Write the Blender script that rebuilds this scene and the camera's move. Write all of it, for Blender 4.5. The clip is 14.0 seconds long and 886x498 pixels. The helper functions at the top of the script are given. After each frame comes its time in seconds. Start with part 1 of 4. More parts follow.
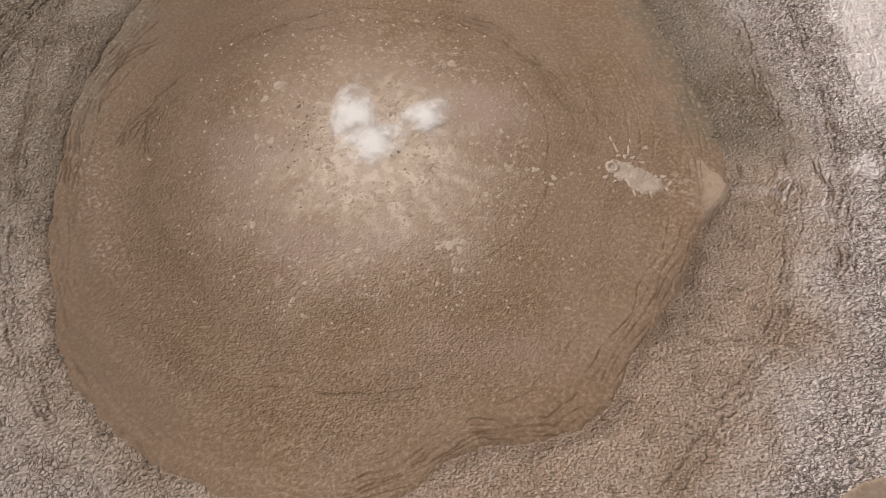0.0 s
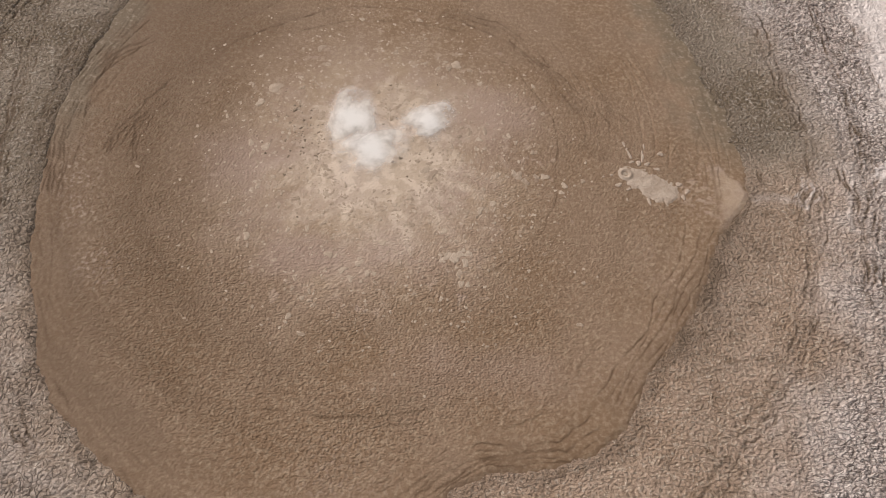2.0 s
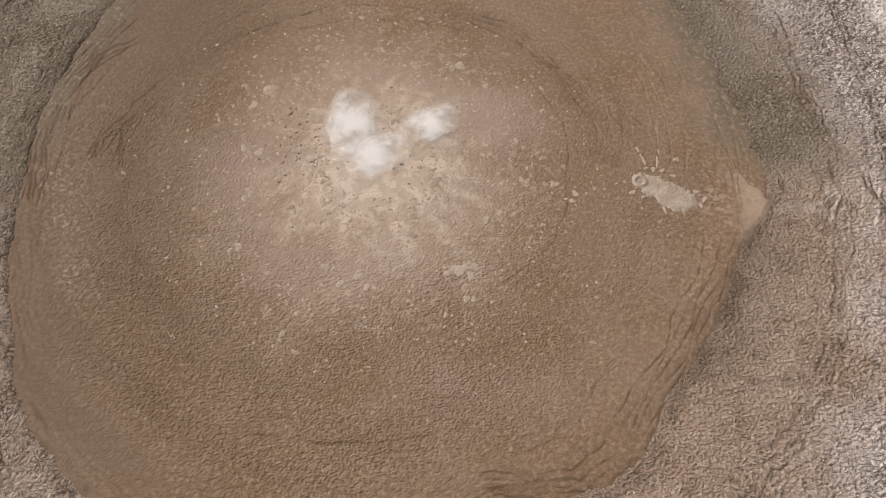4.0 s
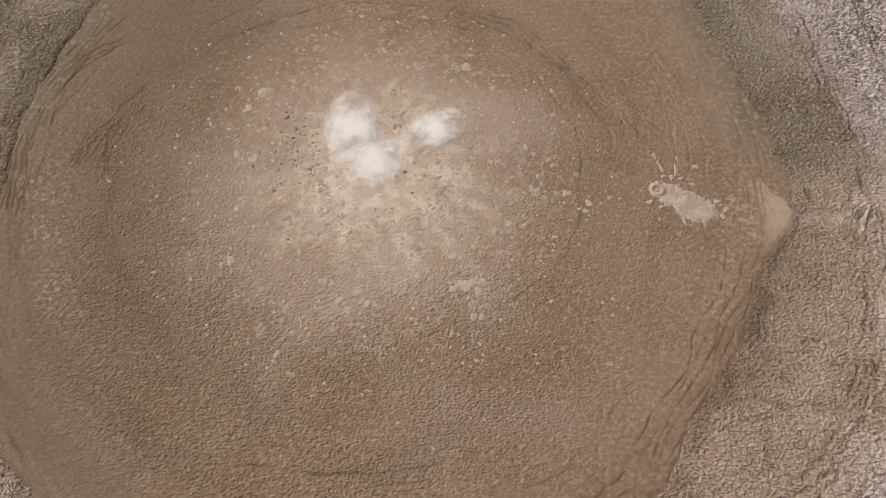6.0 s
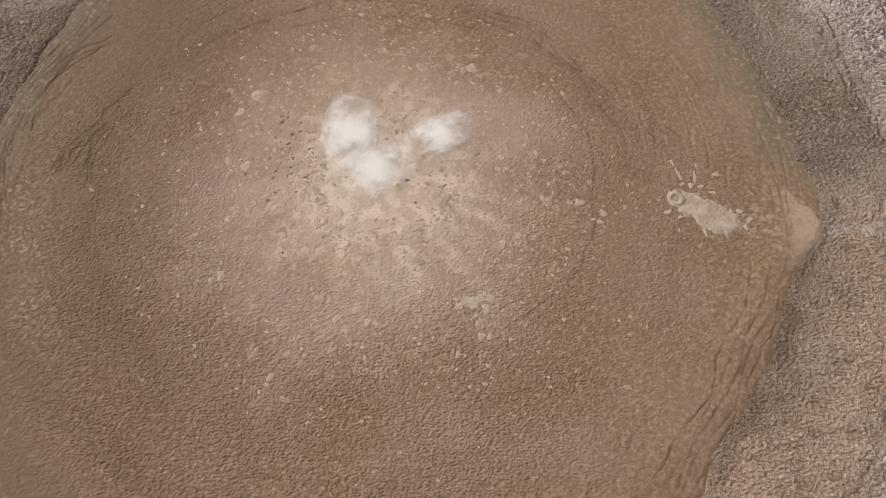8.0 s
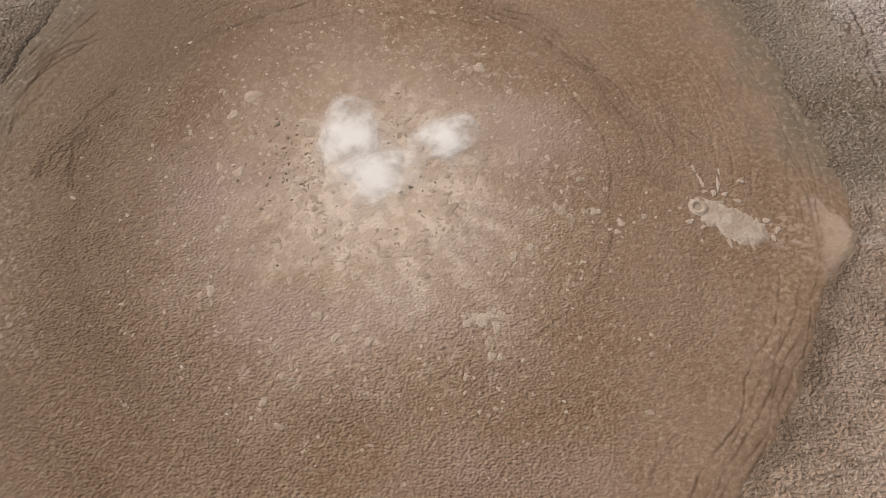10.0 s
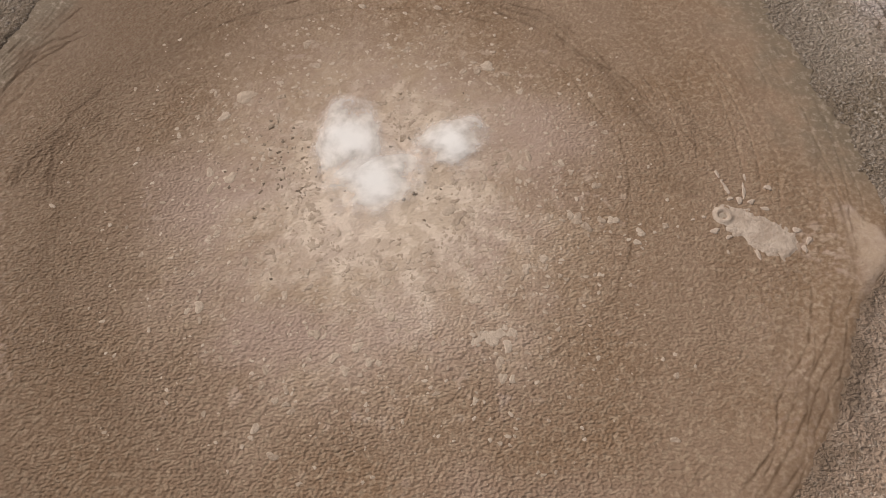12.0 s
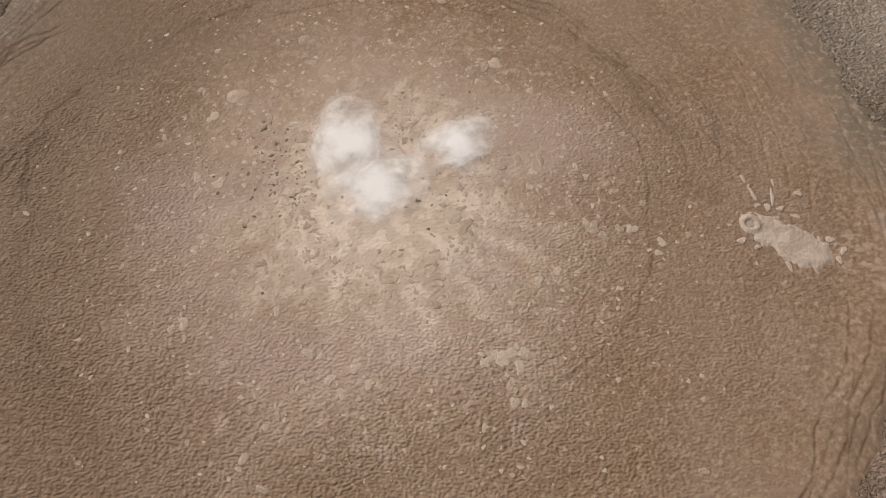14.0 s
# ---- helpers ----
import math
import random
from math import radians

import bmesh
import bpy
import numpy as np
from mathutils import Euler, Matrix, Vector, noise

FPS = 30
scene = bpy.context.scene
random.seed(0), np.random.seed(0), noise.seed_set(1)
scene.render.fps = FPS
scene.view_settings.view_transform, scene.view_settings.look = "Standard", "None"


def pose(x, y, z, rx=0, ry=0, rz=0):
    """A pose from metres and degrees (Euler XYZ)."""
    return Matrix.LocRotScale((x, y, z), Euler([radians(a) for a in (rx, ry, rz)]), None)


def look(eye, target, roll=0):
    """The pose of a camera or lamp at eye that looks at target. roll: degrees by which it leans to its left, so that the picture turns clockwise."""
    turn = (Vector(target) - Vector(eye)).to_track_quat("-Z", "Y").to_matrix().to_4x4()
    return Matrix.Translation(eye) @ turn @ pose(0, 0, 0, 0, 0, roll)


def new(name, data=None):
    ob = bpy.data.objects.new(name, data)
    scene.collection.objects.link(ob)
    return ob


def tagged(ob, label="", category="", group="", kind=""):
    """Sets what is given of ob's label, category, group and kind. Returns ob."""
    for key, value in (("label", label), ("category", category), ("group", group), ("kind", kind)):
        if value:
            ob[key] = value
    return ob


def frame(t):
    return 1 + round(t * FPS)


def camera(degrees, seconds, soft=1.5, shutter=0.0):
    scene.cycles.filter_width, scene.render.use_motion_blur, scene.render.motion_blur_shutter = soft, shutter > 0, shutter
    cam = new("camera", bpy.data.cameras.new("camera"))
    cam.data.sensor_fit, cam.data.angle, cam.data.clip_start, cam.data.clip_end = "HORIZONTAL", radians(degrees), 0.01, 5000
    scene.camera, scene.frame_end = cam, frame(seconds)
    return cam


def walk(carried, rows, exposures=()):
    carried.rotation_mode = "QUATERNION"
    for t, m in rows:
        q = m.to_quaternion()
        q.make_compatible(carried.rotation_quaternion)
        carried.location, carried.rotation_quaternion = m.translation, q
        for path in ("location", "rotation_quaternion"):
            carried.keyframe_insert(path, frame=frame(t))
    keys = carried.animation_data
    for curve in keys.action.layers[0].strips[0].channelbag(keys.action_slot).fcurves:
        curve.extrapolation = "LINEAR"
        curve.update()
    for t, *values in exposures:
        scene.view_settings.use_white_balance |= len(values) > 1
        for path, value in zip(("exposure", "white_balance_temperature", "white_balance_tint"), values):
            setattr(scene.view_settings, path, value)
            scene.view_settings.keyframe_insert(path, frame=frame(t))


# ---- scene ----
cam = camera(62.6, 14.0, soft=1.0)
METRES, EYE, TILT, LEAN, TURN = 24.0, 52.08, -60.27, -1.72, 0.0
ROWS = [
    (0.0, 0.0, 0.0, 0.0, 0.0, 0.0, 0.0),
    (0.5, -0.0025, 0.0339, 0.0108, 0.02, -0.01, -0.0),
    (1.0, -0.0066, 0.0678, 0.0208, 0.01, -0.01, 0.0),
    (1.5, -0.0108, 0.102, 0.0307, 0.0, -0.0, -0.01),
    (2.0, -0.0138, 0.1365, 0.0405, 0.01, -0.01, -0.02),
    (2.5, -0.0185, 0.1707, 0.0512, -0.01, -0.02, -0.02),
    (3.0, -0.0198, 0.2054, 0.0587, 0.05, 0.04, 0.01),
    (5.5, -0.0396, 0.3802, 0.1091, -0.0, -0.01, -0.02),
    (6.0, -0.0433, 0.4149, 0.1192, 0.01, -0.03, -0.04),
    (6.5, -0.0475, 0.4497, 0.1274, 0.01, 0.01, -0.02),
    (7.0, -0.0501, 0.4839, 0.1372, 0.03, 0.0, -0.04),
    (7.5, -0.0542, 0.5185, 0.1466, 0.01, -0.0, -0.04),
    (8.0, -0.0576, 0.5536, 0.1561, 0.01, -0.0, -0.03),
    (10.5, -0.0776, 0.7266, 0.1939, 0.04, 0.06, -0.03),
    (11.0, -0.081, 0.7602, 0.2011, 0.07, 0.07, -0.03),
    (11.5, -0.0849, 0.794, 0.2074, 0.06, 0.1, -0.02),
    (12.0, -0.0892, 0.8281, 0.2136, 0.05, 0.13, -0.02),
    (12.5, -0.0925, 0.8616, 0.2236, 0.06, 0.04, 0.02),
    (13.0, -0.0953, 0.8951, 0.2304, 0.08, 0.04, 0.0),
    (13.5, -0.0987, 0.9289, 0.2338, 0.07, 0.13, 0.0),
    (14.0, -0.1024, 0.9643, 0.237, 0.05, 0.22, -0.02),
]
walk(cam, [(t, pose(0, 0, EYE, TILT, LEAN, TURN) @ pose(METRES * x, METRES * y, METRES * z, 90 + pitch, roll, yaw)) for t, x, y, z, yaw, pitch, roll in ROWS])

# ---------------------------------------------------------------- light
world = bpy.data.worlds.new("sky")
scene.world = world
world.use_nodes = True
wt = world.node_tree
sky = wt.nodes.new("ShaderNodeTexSky")
sky.sky_type, sky.sun_disc = "NISHITA", False
SUN_ELEVATION, SUN_AZIMUTH = 42.0, 305.0
sky.sun_elevation, sky.sun_rotation = radians(SUN_ELEVATION), radians(SUN_AZIMUTH)
sky.air_density, sky.dust_density = 1.0, 3.0
wt.nodes["Background"].inputs["Strength"].default_value = 0.10
haze = wt.nodes.new("ShaderNodeHueSaturation")
haze.inputs["Saturation"].default_value = 0.12
wt.links.new(sky.outputs[0], haze.inputs["Color"])
wt.links.new(haze.outputs[0], wt.nodes["Background"].inputs["Color"])

sun = new("sun", bpy.data.lights.new("sun", "SUN"))
sun.data.energy, sun.data.angle, sun.data.color = 3.0, radians(14), (1.0, 0.93, 0.85)
az, el = radians(SUN_AZIMUTH), radians(SUN_ELEVATION)
toward = Vector((math.sin(az) * math.cos(el), math.cos(az) * math.cos(el), math.sin(el)))
sun.matrix_world = look(toward * 200, (0, 0, 0))
scene.view_settings.exposure = -0.23


# ---------------------------------------------------------------- noise on arrays
def smooth(a, b, v):
    u = np.clip((v - a) / (b - a), 0, 1)
    return u * u * (3 - 2 * u)


def lattice(ix, iy, seed):
    h = (ix.astype(np.int64) * 374761393 + iy.astype(np.int64) * 668265263 + seed * 1442695041) & 0x7FFFFFFF
    h = ((h ^ (h >> 13)) * 1274126177) & 0x7FFFFFFF
    h = ((h ^ (h >> 16)) * 2246822519) & 0x7FFFFFFF
    return ((h ^ (h >> 15)) & 0xFFFFF) / 1048575.0


def ripple(x, y, seed=0, wrap=0):
    """Gradient noise, about -1 to 1. wrap: the period of x, in cells."""
    x0, y0 = np.floor(x), np.floor(y)
    fx, fy = x - x0, y - y0
    u, v = fx * fx * fx * (fx * (fx * 6 - 15) + 10), fy * fy * fy * (fy * (fy * 6 - 15) + 10)
    out = []
    for dx in (0, 1):
        for dy in (0, 1):
            ix = (x0 + dx) % wrap if wrap else x0 + dx
            a = lattice(ix, y0 + dy, seed) * 2 * np.pi
            out.append(np.cos(a) * (fx - dx) + np.sin(a) * (fy - dy))
    return 1.5 * ((out[0] * (1 - u) + out[2] * u) * (1 - v) + (out[1] * (1 - u) + out[3] * u) * v)


def clouds(x, y, seed=0, octaves=4):
    total, size = 0.0, 1.0
    for k in range(octaves):
        total = total + size * ripple(x, y, seed + 17 * k)
        x, y, size = x * 2.03 + 5.1, y * 2.03 - 3.7, size * 0.5
    return total


def cells(x, y, seed=0):
    """Distances to the nearest and second nearest of scattered points, and the nearest one's own number."""
    x0, y0 = np.floor(x), np.floor(y)
    near, second, number = np.full(x.shape, 9.0), np.full(x.shape, 9.0), np.zeros(x.shape)
    for dx in (-1, 0, 1):
        for dy in (-1, 0, 1):
            ix, iy = x0 + dx, y0 + dy
            px, py = ix + lattice(ix, iy, seed), iy + lattice(ix, iy, seed + 5)
            d = np.hypot(px - x, py - y)
            closer = d < near
            second = np.where(closer, near, np.minimum(second, d))
            number = np.where(closer, lattice(ix, iy, seed + 9), number)
            near = np.where(closer, d, near)
    return near, second, number


# ---------------------------------------------------------------- the plan
VENT = (-5.5, 41.4)
CENTRE = (-3.0, 33.0)
SHORE = [(-28.8, 58.1), (-30.3, 53.3), (-31.4, 48.9), (-31.9, 45.4), (-31.9, 41.4), (-31.5, 37.7), (-31.1, 34.2), (-30.5, 30.3),
         (-29.6, 27.2), (-28.4, 23.8), (-27.4, 21.0), (-25.9, 18.5), (-23.9, 16.2), (-21.2, 14.0), (-18.3, 12.0), (-15.5, 10.9),
         (-12.5, 9.8), (-7.0, 8.7), (-0.9, 10.2), (1.8, 12.6), (4.2, 13.8), (7.1, 13.7), (10.4, 14.4), (13.0, 16.1), (14.7, 18.1),
         (15.8, 20.1), (17.7, 22.5), (20.6, 26.5), (22.4, 30.2), (23.8, 33.0), (26.7, 36.6), (26.6, 39.2), (26.1, 42.3), (25.4, 46.2),
         (24.3, 50.4), (23.0, 55.0), (21.4, 60.2), (17.0, 67.5), (8.0, 73.0), (-4.0, 75.0), (-16.0, 72.0), (-24.5, 66.0)]
NOTCH = (26.7, 36.6)
_a = np.array([math.atan2(y - CENTRE[1], x - CENTRE[0]) for x, y in SHORE])
_r = np.array([math.hypot(x - CENTRE[0], y - CENTRE[1]) for x, y in SHORE])
_o = np.argsort(_a)
_a, _r = _a[_o], _r[_o]
SHORE_A, SHORE_R = np.concatenate((_a - 2 * np.pi, _a, _a + 2 * np.pi)), np.concatenate((_r, _r, _r))


def inshore(x, y):
    """Metres inside the shore of the mud pool (outside: negative)."""
    dx, dy = x - CENTRE[0], y - CENTRE[1]
    r, a = np.hypot(dx, dy), np.arctan2(dy, dx)
    soft = smooth(39.5, 44, y) * smooth(5, 15, x)
    return (np.interp(a, SHORE_A, SHORE_R) - r) * 0.88 + (0.2 + 0.7 * soft) * clouds(x * 0.4, y * 0.4, 70, 3) + 0.09 * ripple(x * 2.3, y * 2.3, 71)


def strokes(x, y, lines, seed, wander):
    """Depth of all the bent lines (points, width, depth) together, wandering and broken as cracks are; where two cross, the deeper one."""
    wx = x + wander * clouds(x * 0.35, y * 0.35, 200 + seed, 3)
    wy = y + wander * clouds(x * 0.35, y * 0.35, 240 + seed, 3)
    broken = 0.45 + 0.75 * smooth(-0.6, 0.6, clouds(x * 0.4, y * 0.4, 300 + seed, 3))
    broken = broken * (0.75 + 0.25 * smooth(-0.35, 0.35, ripple(x * 1.3, y * 1.3, 320 + seed)))
    wx, wy = wx + 0.25 * wander * ripple(x * 1.9, y * 1.9, 260 + seed), wy + 0.25 * wander * ripple(x * 1.9, y * 1.9, 280 + seed)
    total = np.zeros(x.shape)
    for points, width, depth in lines:
        px, py, pad = [p[0] for p in points], [p[1] for p in points], width * 4
        near = np.nonzero((wx > min(px) - pad) & (wx < max(px) + pad) & (wy > min(py) - pad) & (wy < max(py) + pad))[0]
        qx, qy, best, run, done = wx[near], wy[near], np.full(near.size, 99.0), np.zeros(near.size), 0.0
        for (ax, ay), (bx, by) in zip(points, points[1:]):
            ux, uy = bx - ax, by - ay
            size = math.hypot(ux, uy)
            k = np.clip(((qx - ax) * ux + (qy - ay) * uy) / size ** 2, 0, 1)
            d = np.hypot(qx - ax - k * ux, qy - ay - k * uy)
            run = np.where(d < best, done + k * size, run)
            best, done = np.minimum(best, d), done + size
        taper = min(1.6, 0.2 * done) if width < 0.4 else 0.01
        total[near] = np.maximum(total[near], abs(depth) * broken[near] * smooth(0, taper, run) * smooth(0, taper, done - run) * np.exp(-(best / width) ** 2))
    return total if lines[0][2] > 0 else -total


KEPT = {}  # furrows already worked out for the sheet in hand


def about_vent(x, y):
    dx, dy = x - VENT[0], y - VENT[1]
    return np.hypot(dx, dy), np.arctan2(dy, dx) / (2 * np.pi)


def bundle(points, count, gap, width, depth):
    """Several thin furrows side by side along one line."""
    out = []
    for n in range(count):
        off = gap * (n - (count - 1) / 2)
        line = []
        for k, (x, y) in enumerate(points):
            (ax, ay), (bx, by) = points[max(k - 1, 0)], points[min(k + 1, len(points) - 1)]
            size = math.hypot(bx - ax, by - ay)
            gone = off + 0.45 * gap * math.sin(2.3 * k + 1.9 * n)
            line.append((x + gone * (by - ay) / size, y - gone * (bx - ax) / size))
        cut = n % 2
        out.append((line[cut:] if len(line) > 3 else line, width * (1 + 0.3 * (n % 3)), depth * (1 - 0.25 * (n % 2))))
    return out


# cracks and folds in the pool's skin
CRACKS = [
    ([(4.5, 52.5), (7.2, 50.6), (9.1, 47.8), (10.5, 45.4), (11.1, 42.9), (11.1, 40.5), (10.4, 35.6), (9.3, 32.7), (6.5, 29.9), (3.5, 28.0)], 0.055, 0.085),
    ([(-12.0, 17.9), (-7.8, 17.5), (-4.0, 17.4), (-1.1, 17.7), (1.4, 18.2), (3.5, 19.5)], 0.09, 0.085),
    ([(-4.0, 16.6), (-1.5, 16.8), (0.4, 17.2)], 0.08, 0.06),
    ([(-22.6, 48.6), (-24.0, 46.4), (-24.7, 45.3), (-24.9, 44.1)], 0.10, 0.09),
    *bundle([(-24.7, 44.8), (-25.7, 43.0), (-26.5, 41.5), (-26.9, 39.5)], 4, 0.38, 0.06, 0.13),
    *bundle([(-23.0, 46.0), (-24.0, 44.3), (-24.7, 43.0), (-24.9, 41.2), (-24.6, 38.5)], 3, 0.42, 0.06, 0.12),
    ([(-19.5, 51.0), (-17.9, 52.6), (-13.3, 55.4), (-8.9, 57.5), (-3.2, 57.6), (2.5, 56.3), (8.0, 53.0)], 0.12, 0.06),
    ([(-14.0, 53.5), (-8.0, 55.6), (-2.0, 55.8), (3.5, 54.5)], 0.10, 0.07),
    ([(-12.0, 58.5), (-6.0, 60.0), (0.0, 60.0), (5.0, 58.5)], 0.11, 0.05),
    *bundle([(1.2, 57.2), (6.0, 55.6), (8.6, 52.8), (10.8, 49.8), (12.2, 47.2), (13.8, 44.4)], 4, 0.45, 0.08, 0.05),
    *bundle([(14.2, 49.0), (16.0, 46.0), (18.0, 43.0)], 2, 0.5, 0.08, 0.04),
    ([(9.7, 51.2), (11.7, 49.8), (13.5, 47.4), (14.5, 45.4)], 0.08, 0.07),
    ([(11.2, 54.4), (14.0, 47.9), (16.5, 42.6)], 0.08, 0.06),
    ([(4.5, 16.2), (8.2, 17.8), (11.0, 20.6), (13.4, 24.4)], 0.09, 0.04),
    *bundle([(22.4, 34.2), (21.3, 31.0), (20.0, 28.6), (18.6, 26.0), (17.2, 23.8), (14.8, 20.7), (12.5, 17.8)], 5, 0.52, 0.052, 0.11),
    *bundle([(22.9, 44.4), (23.7, 42.7), (24.2, 40.2), (24.3, 38.0), (24.0, 35.3), (22.8, 33.0)], 2, 0.4, 0.08, 0.06),
    ([(24.6, 42.0), (25.1, 40.3), (24.9, 38.6)], 0.08, 0.04),
    *bundle([(-27.0, 56.0), (-29.0, 52.0), (-30.4, 48.0), (-31.2, 44.1), (-31.4, 41.0), (-31.0, 37.9), (-30.4, 34.5)], 5, 0.40, 0.06, 0.18),
    ([(-28.6, 50.6), (-29.6, 49.4), (-30.6, 47.6), (-31.3, 44.6)], 0.09, 0.16),
    *bundle([(-25.5, 53.2), (-26.8, 52.0), (-28.5, 50.5), (-29.8, 48.2), (-30.2, 45.7), (-30.2, 42.9)], 3, 0.40, 0.07, 0.18),
    *bundle([(12.6, 17.2), (9.6, 15.3), (6.6, 14.8), (4.0, 14.8), (1.4, 13.6), (-1.2, 11.5), (-6.0, 10.0)], 5, 0.36, 0.052, 0.11),
    *bundle([(3.0, 15.6), (-0.5, 13.8), (-4.0, 12.4)], 2, 0.5, 0.052, 0.08),
    ([(27.0, 36.5), (26.2, 35.4), (25.2, 34.1), (24.3, 32.8)], 0.09, 0.10),
    ([(-4.9, 35.4), (-4.2, 35.0), (-4.2, 34.1)], 0.08, 0.03),
    ([(-6.9, 36.2), (-6.3, 36.6), (-5.9, 36.0), (-5.4, 36.3)], 0.08, 0.03),
]
# bands of paler grains thrown against the pool's left shore, and in spots round the vent
PALE = [
    ([(-29.0, 45.4), (-29.2, 39.6), (-28.7, 36.0), (-27.2, 32.6), (-25.3, 28.8), (-24.2, 26.8)], 2.2, 0.6),
    ([(-15.6, 46.2), (-13.3, 47.2)], 0.9, 0.9),
    ([(1.6, 49.7), (2.4, 50.1)], 0.6, 0.9),
    ([(5.7, 37.9), (8.2, 38.2)], 0.7, 0.7),
]


# broad darker, wetter bands round the dried middle
BANDS = [
    ([(-8.4, 55.5), (-15.3, 54.6), (-21.2, 50.9), (-24.9, 42.7), (-24.1, 34.7), (-21.2, 27.8), (-16.6, 22.9), (-10.0, 20.5)], 1.8, 0.16),
    ([(1.2, 56.8), (6.0, 55.3), (10.4, 50.0), (13.4, 44.2), (15.1, 40.3)], 1.4, 0.28),
    ([(25.2, 34.2), (22.2, 29.6), (19.5, 26.0), (16.5, 21.8), (13.4, 17.4), (9.5, 15.0), (4.5, 14.6)], 1.1, 0.26),
]


def fan(x, y):
    """The pale mud that runs from the small mound to the notch in the shore."""
    ax, ay = 19.5, 37.0
    ux, uy = NOTCH[0] - ax, NOTCH[1] - ay
    n = math.hypot(ux, uy)
    along = ((x - ax) * ux + (y - ay) * uy) / n
    across = np.abs(((x - ax) * -uy + (y - ay) * ux) / n + 0.3) + 0.25 * clouds(x * 0.8, y * 0.8, 31, 3)
    half = np.interp(along, [-0.5, 1.0, 2.0, 3.0, 4.2, 5.0, 6.0, 7.3, 8.2, 11, 15], [0.4, 0.7, 1.1, 1.7, 3.6, 3.1, 1.9, 0.5, 0.5, 0.5, 0.4])
    return smooth(0.3, -0.3, across - half) * smooth(-0.8, 0.6, along) * smooth(15, 10, along) * (0.9 * smooth(6.0, 3.0, along) * smooth(-0.1, 0.45, clouds(x * 1.1, y * 1.8, 41, 3)) + smooth(3.4, 6.0, along + 0.7 * clouds(x * 0.7, y * 0.7, 39, 3)))


def shore_lines(x, y, e):
    """Old levels of the mud: thin broken lines along the shore."""
    q = e + 0.3 * clouds(x * 0.16, y * 0.16, 36, 3)
    total = np.zeros(x.shape)
    for k, (at, width, depth) in enumerate(((0.10, 0.13, 0.07), (0.50, 0.09, 0.09), (0.85, 0.08, 0.06), (1.2, 0.08, 0.07), (1.7, 0.08, 0.05), (2.3, 0.08, 0.05))):
        torn = 0.2 + smooth(-0.25, 0.4, ripple(x * 0.22 + 7 * k, y * 0.22, 150 + k))
        total += depth * torn * np.exp(-((q + 0.15 * (k % 2) * ripple(x * 0.3, y * 0.3, 160 + k) - at) / width) ** 2)
    return total * (1 - 0.7 * overflow(x, y)) * (1 - 0.65 * smooth(39, 33, y))


def overflow(x, y):
    """1 along the shore where the mud stands higher than the bank and has run over it."""
    return smooth(-8, 2, x) * smooth(38.5, 36.0, y)


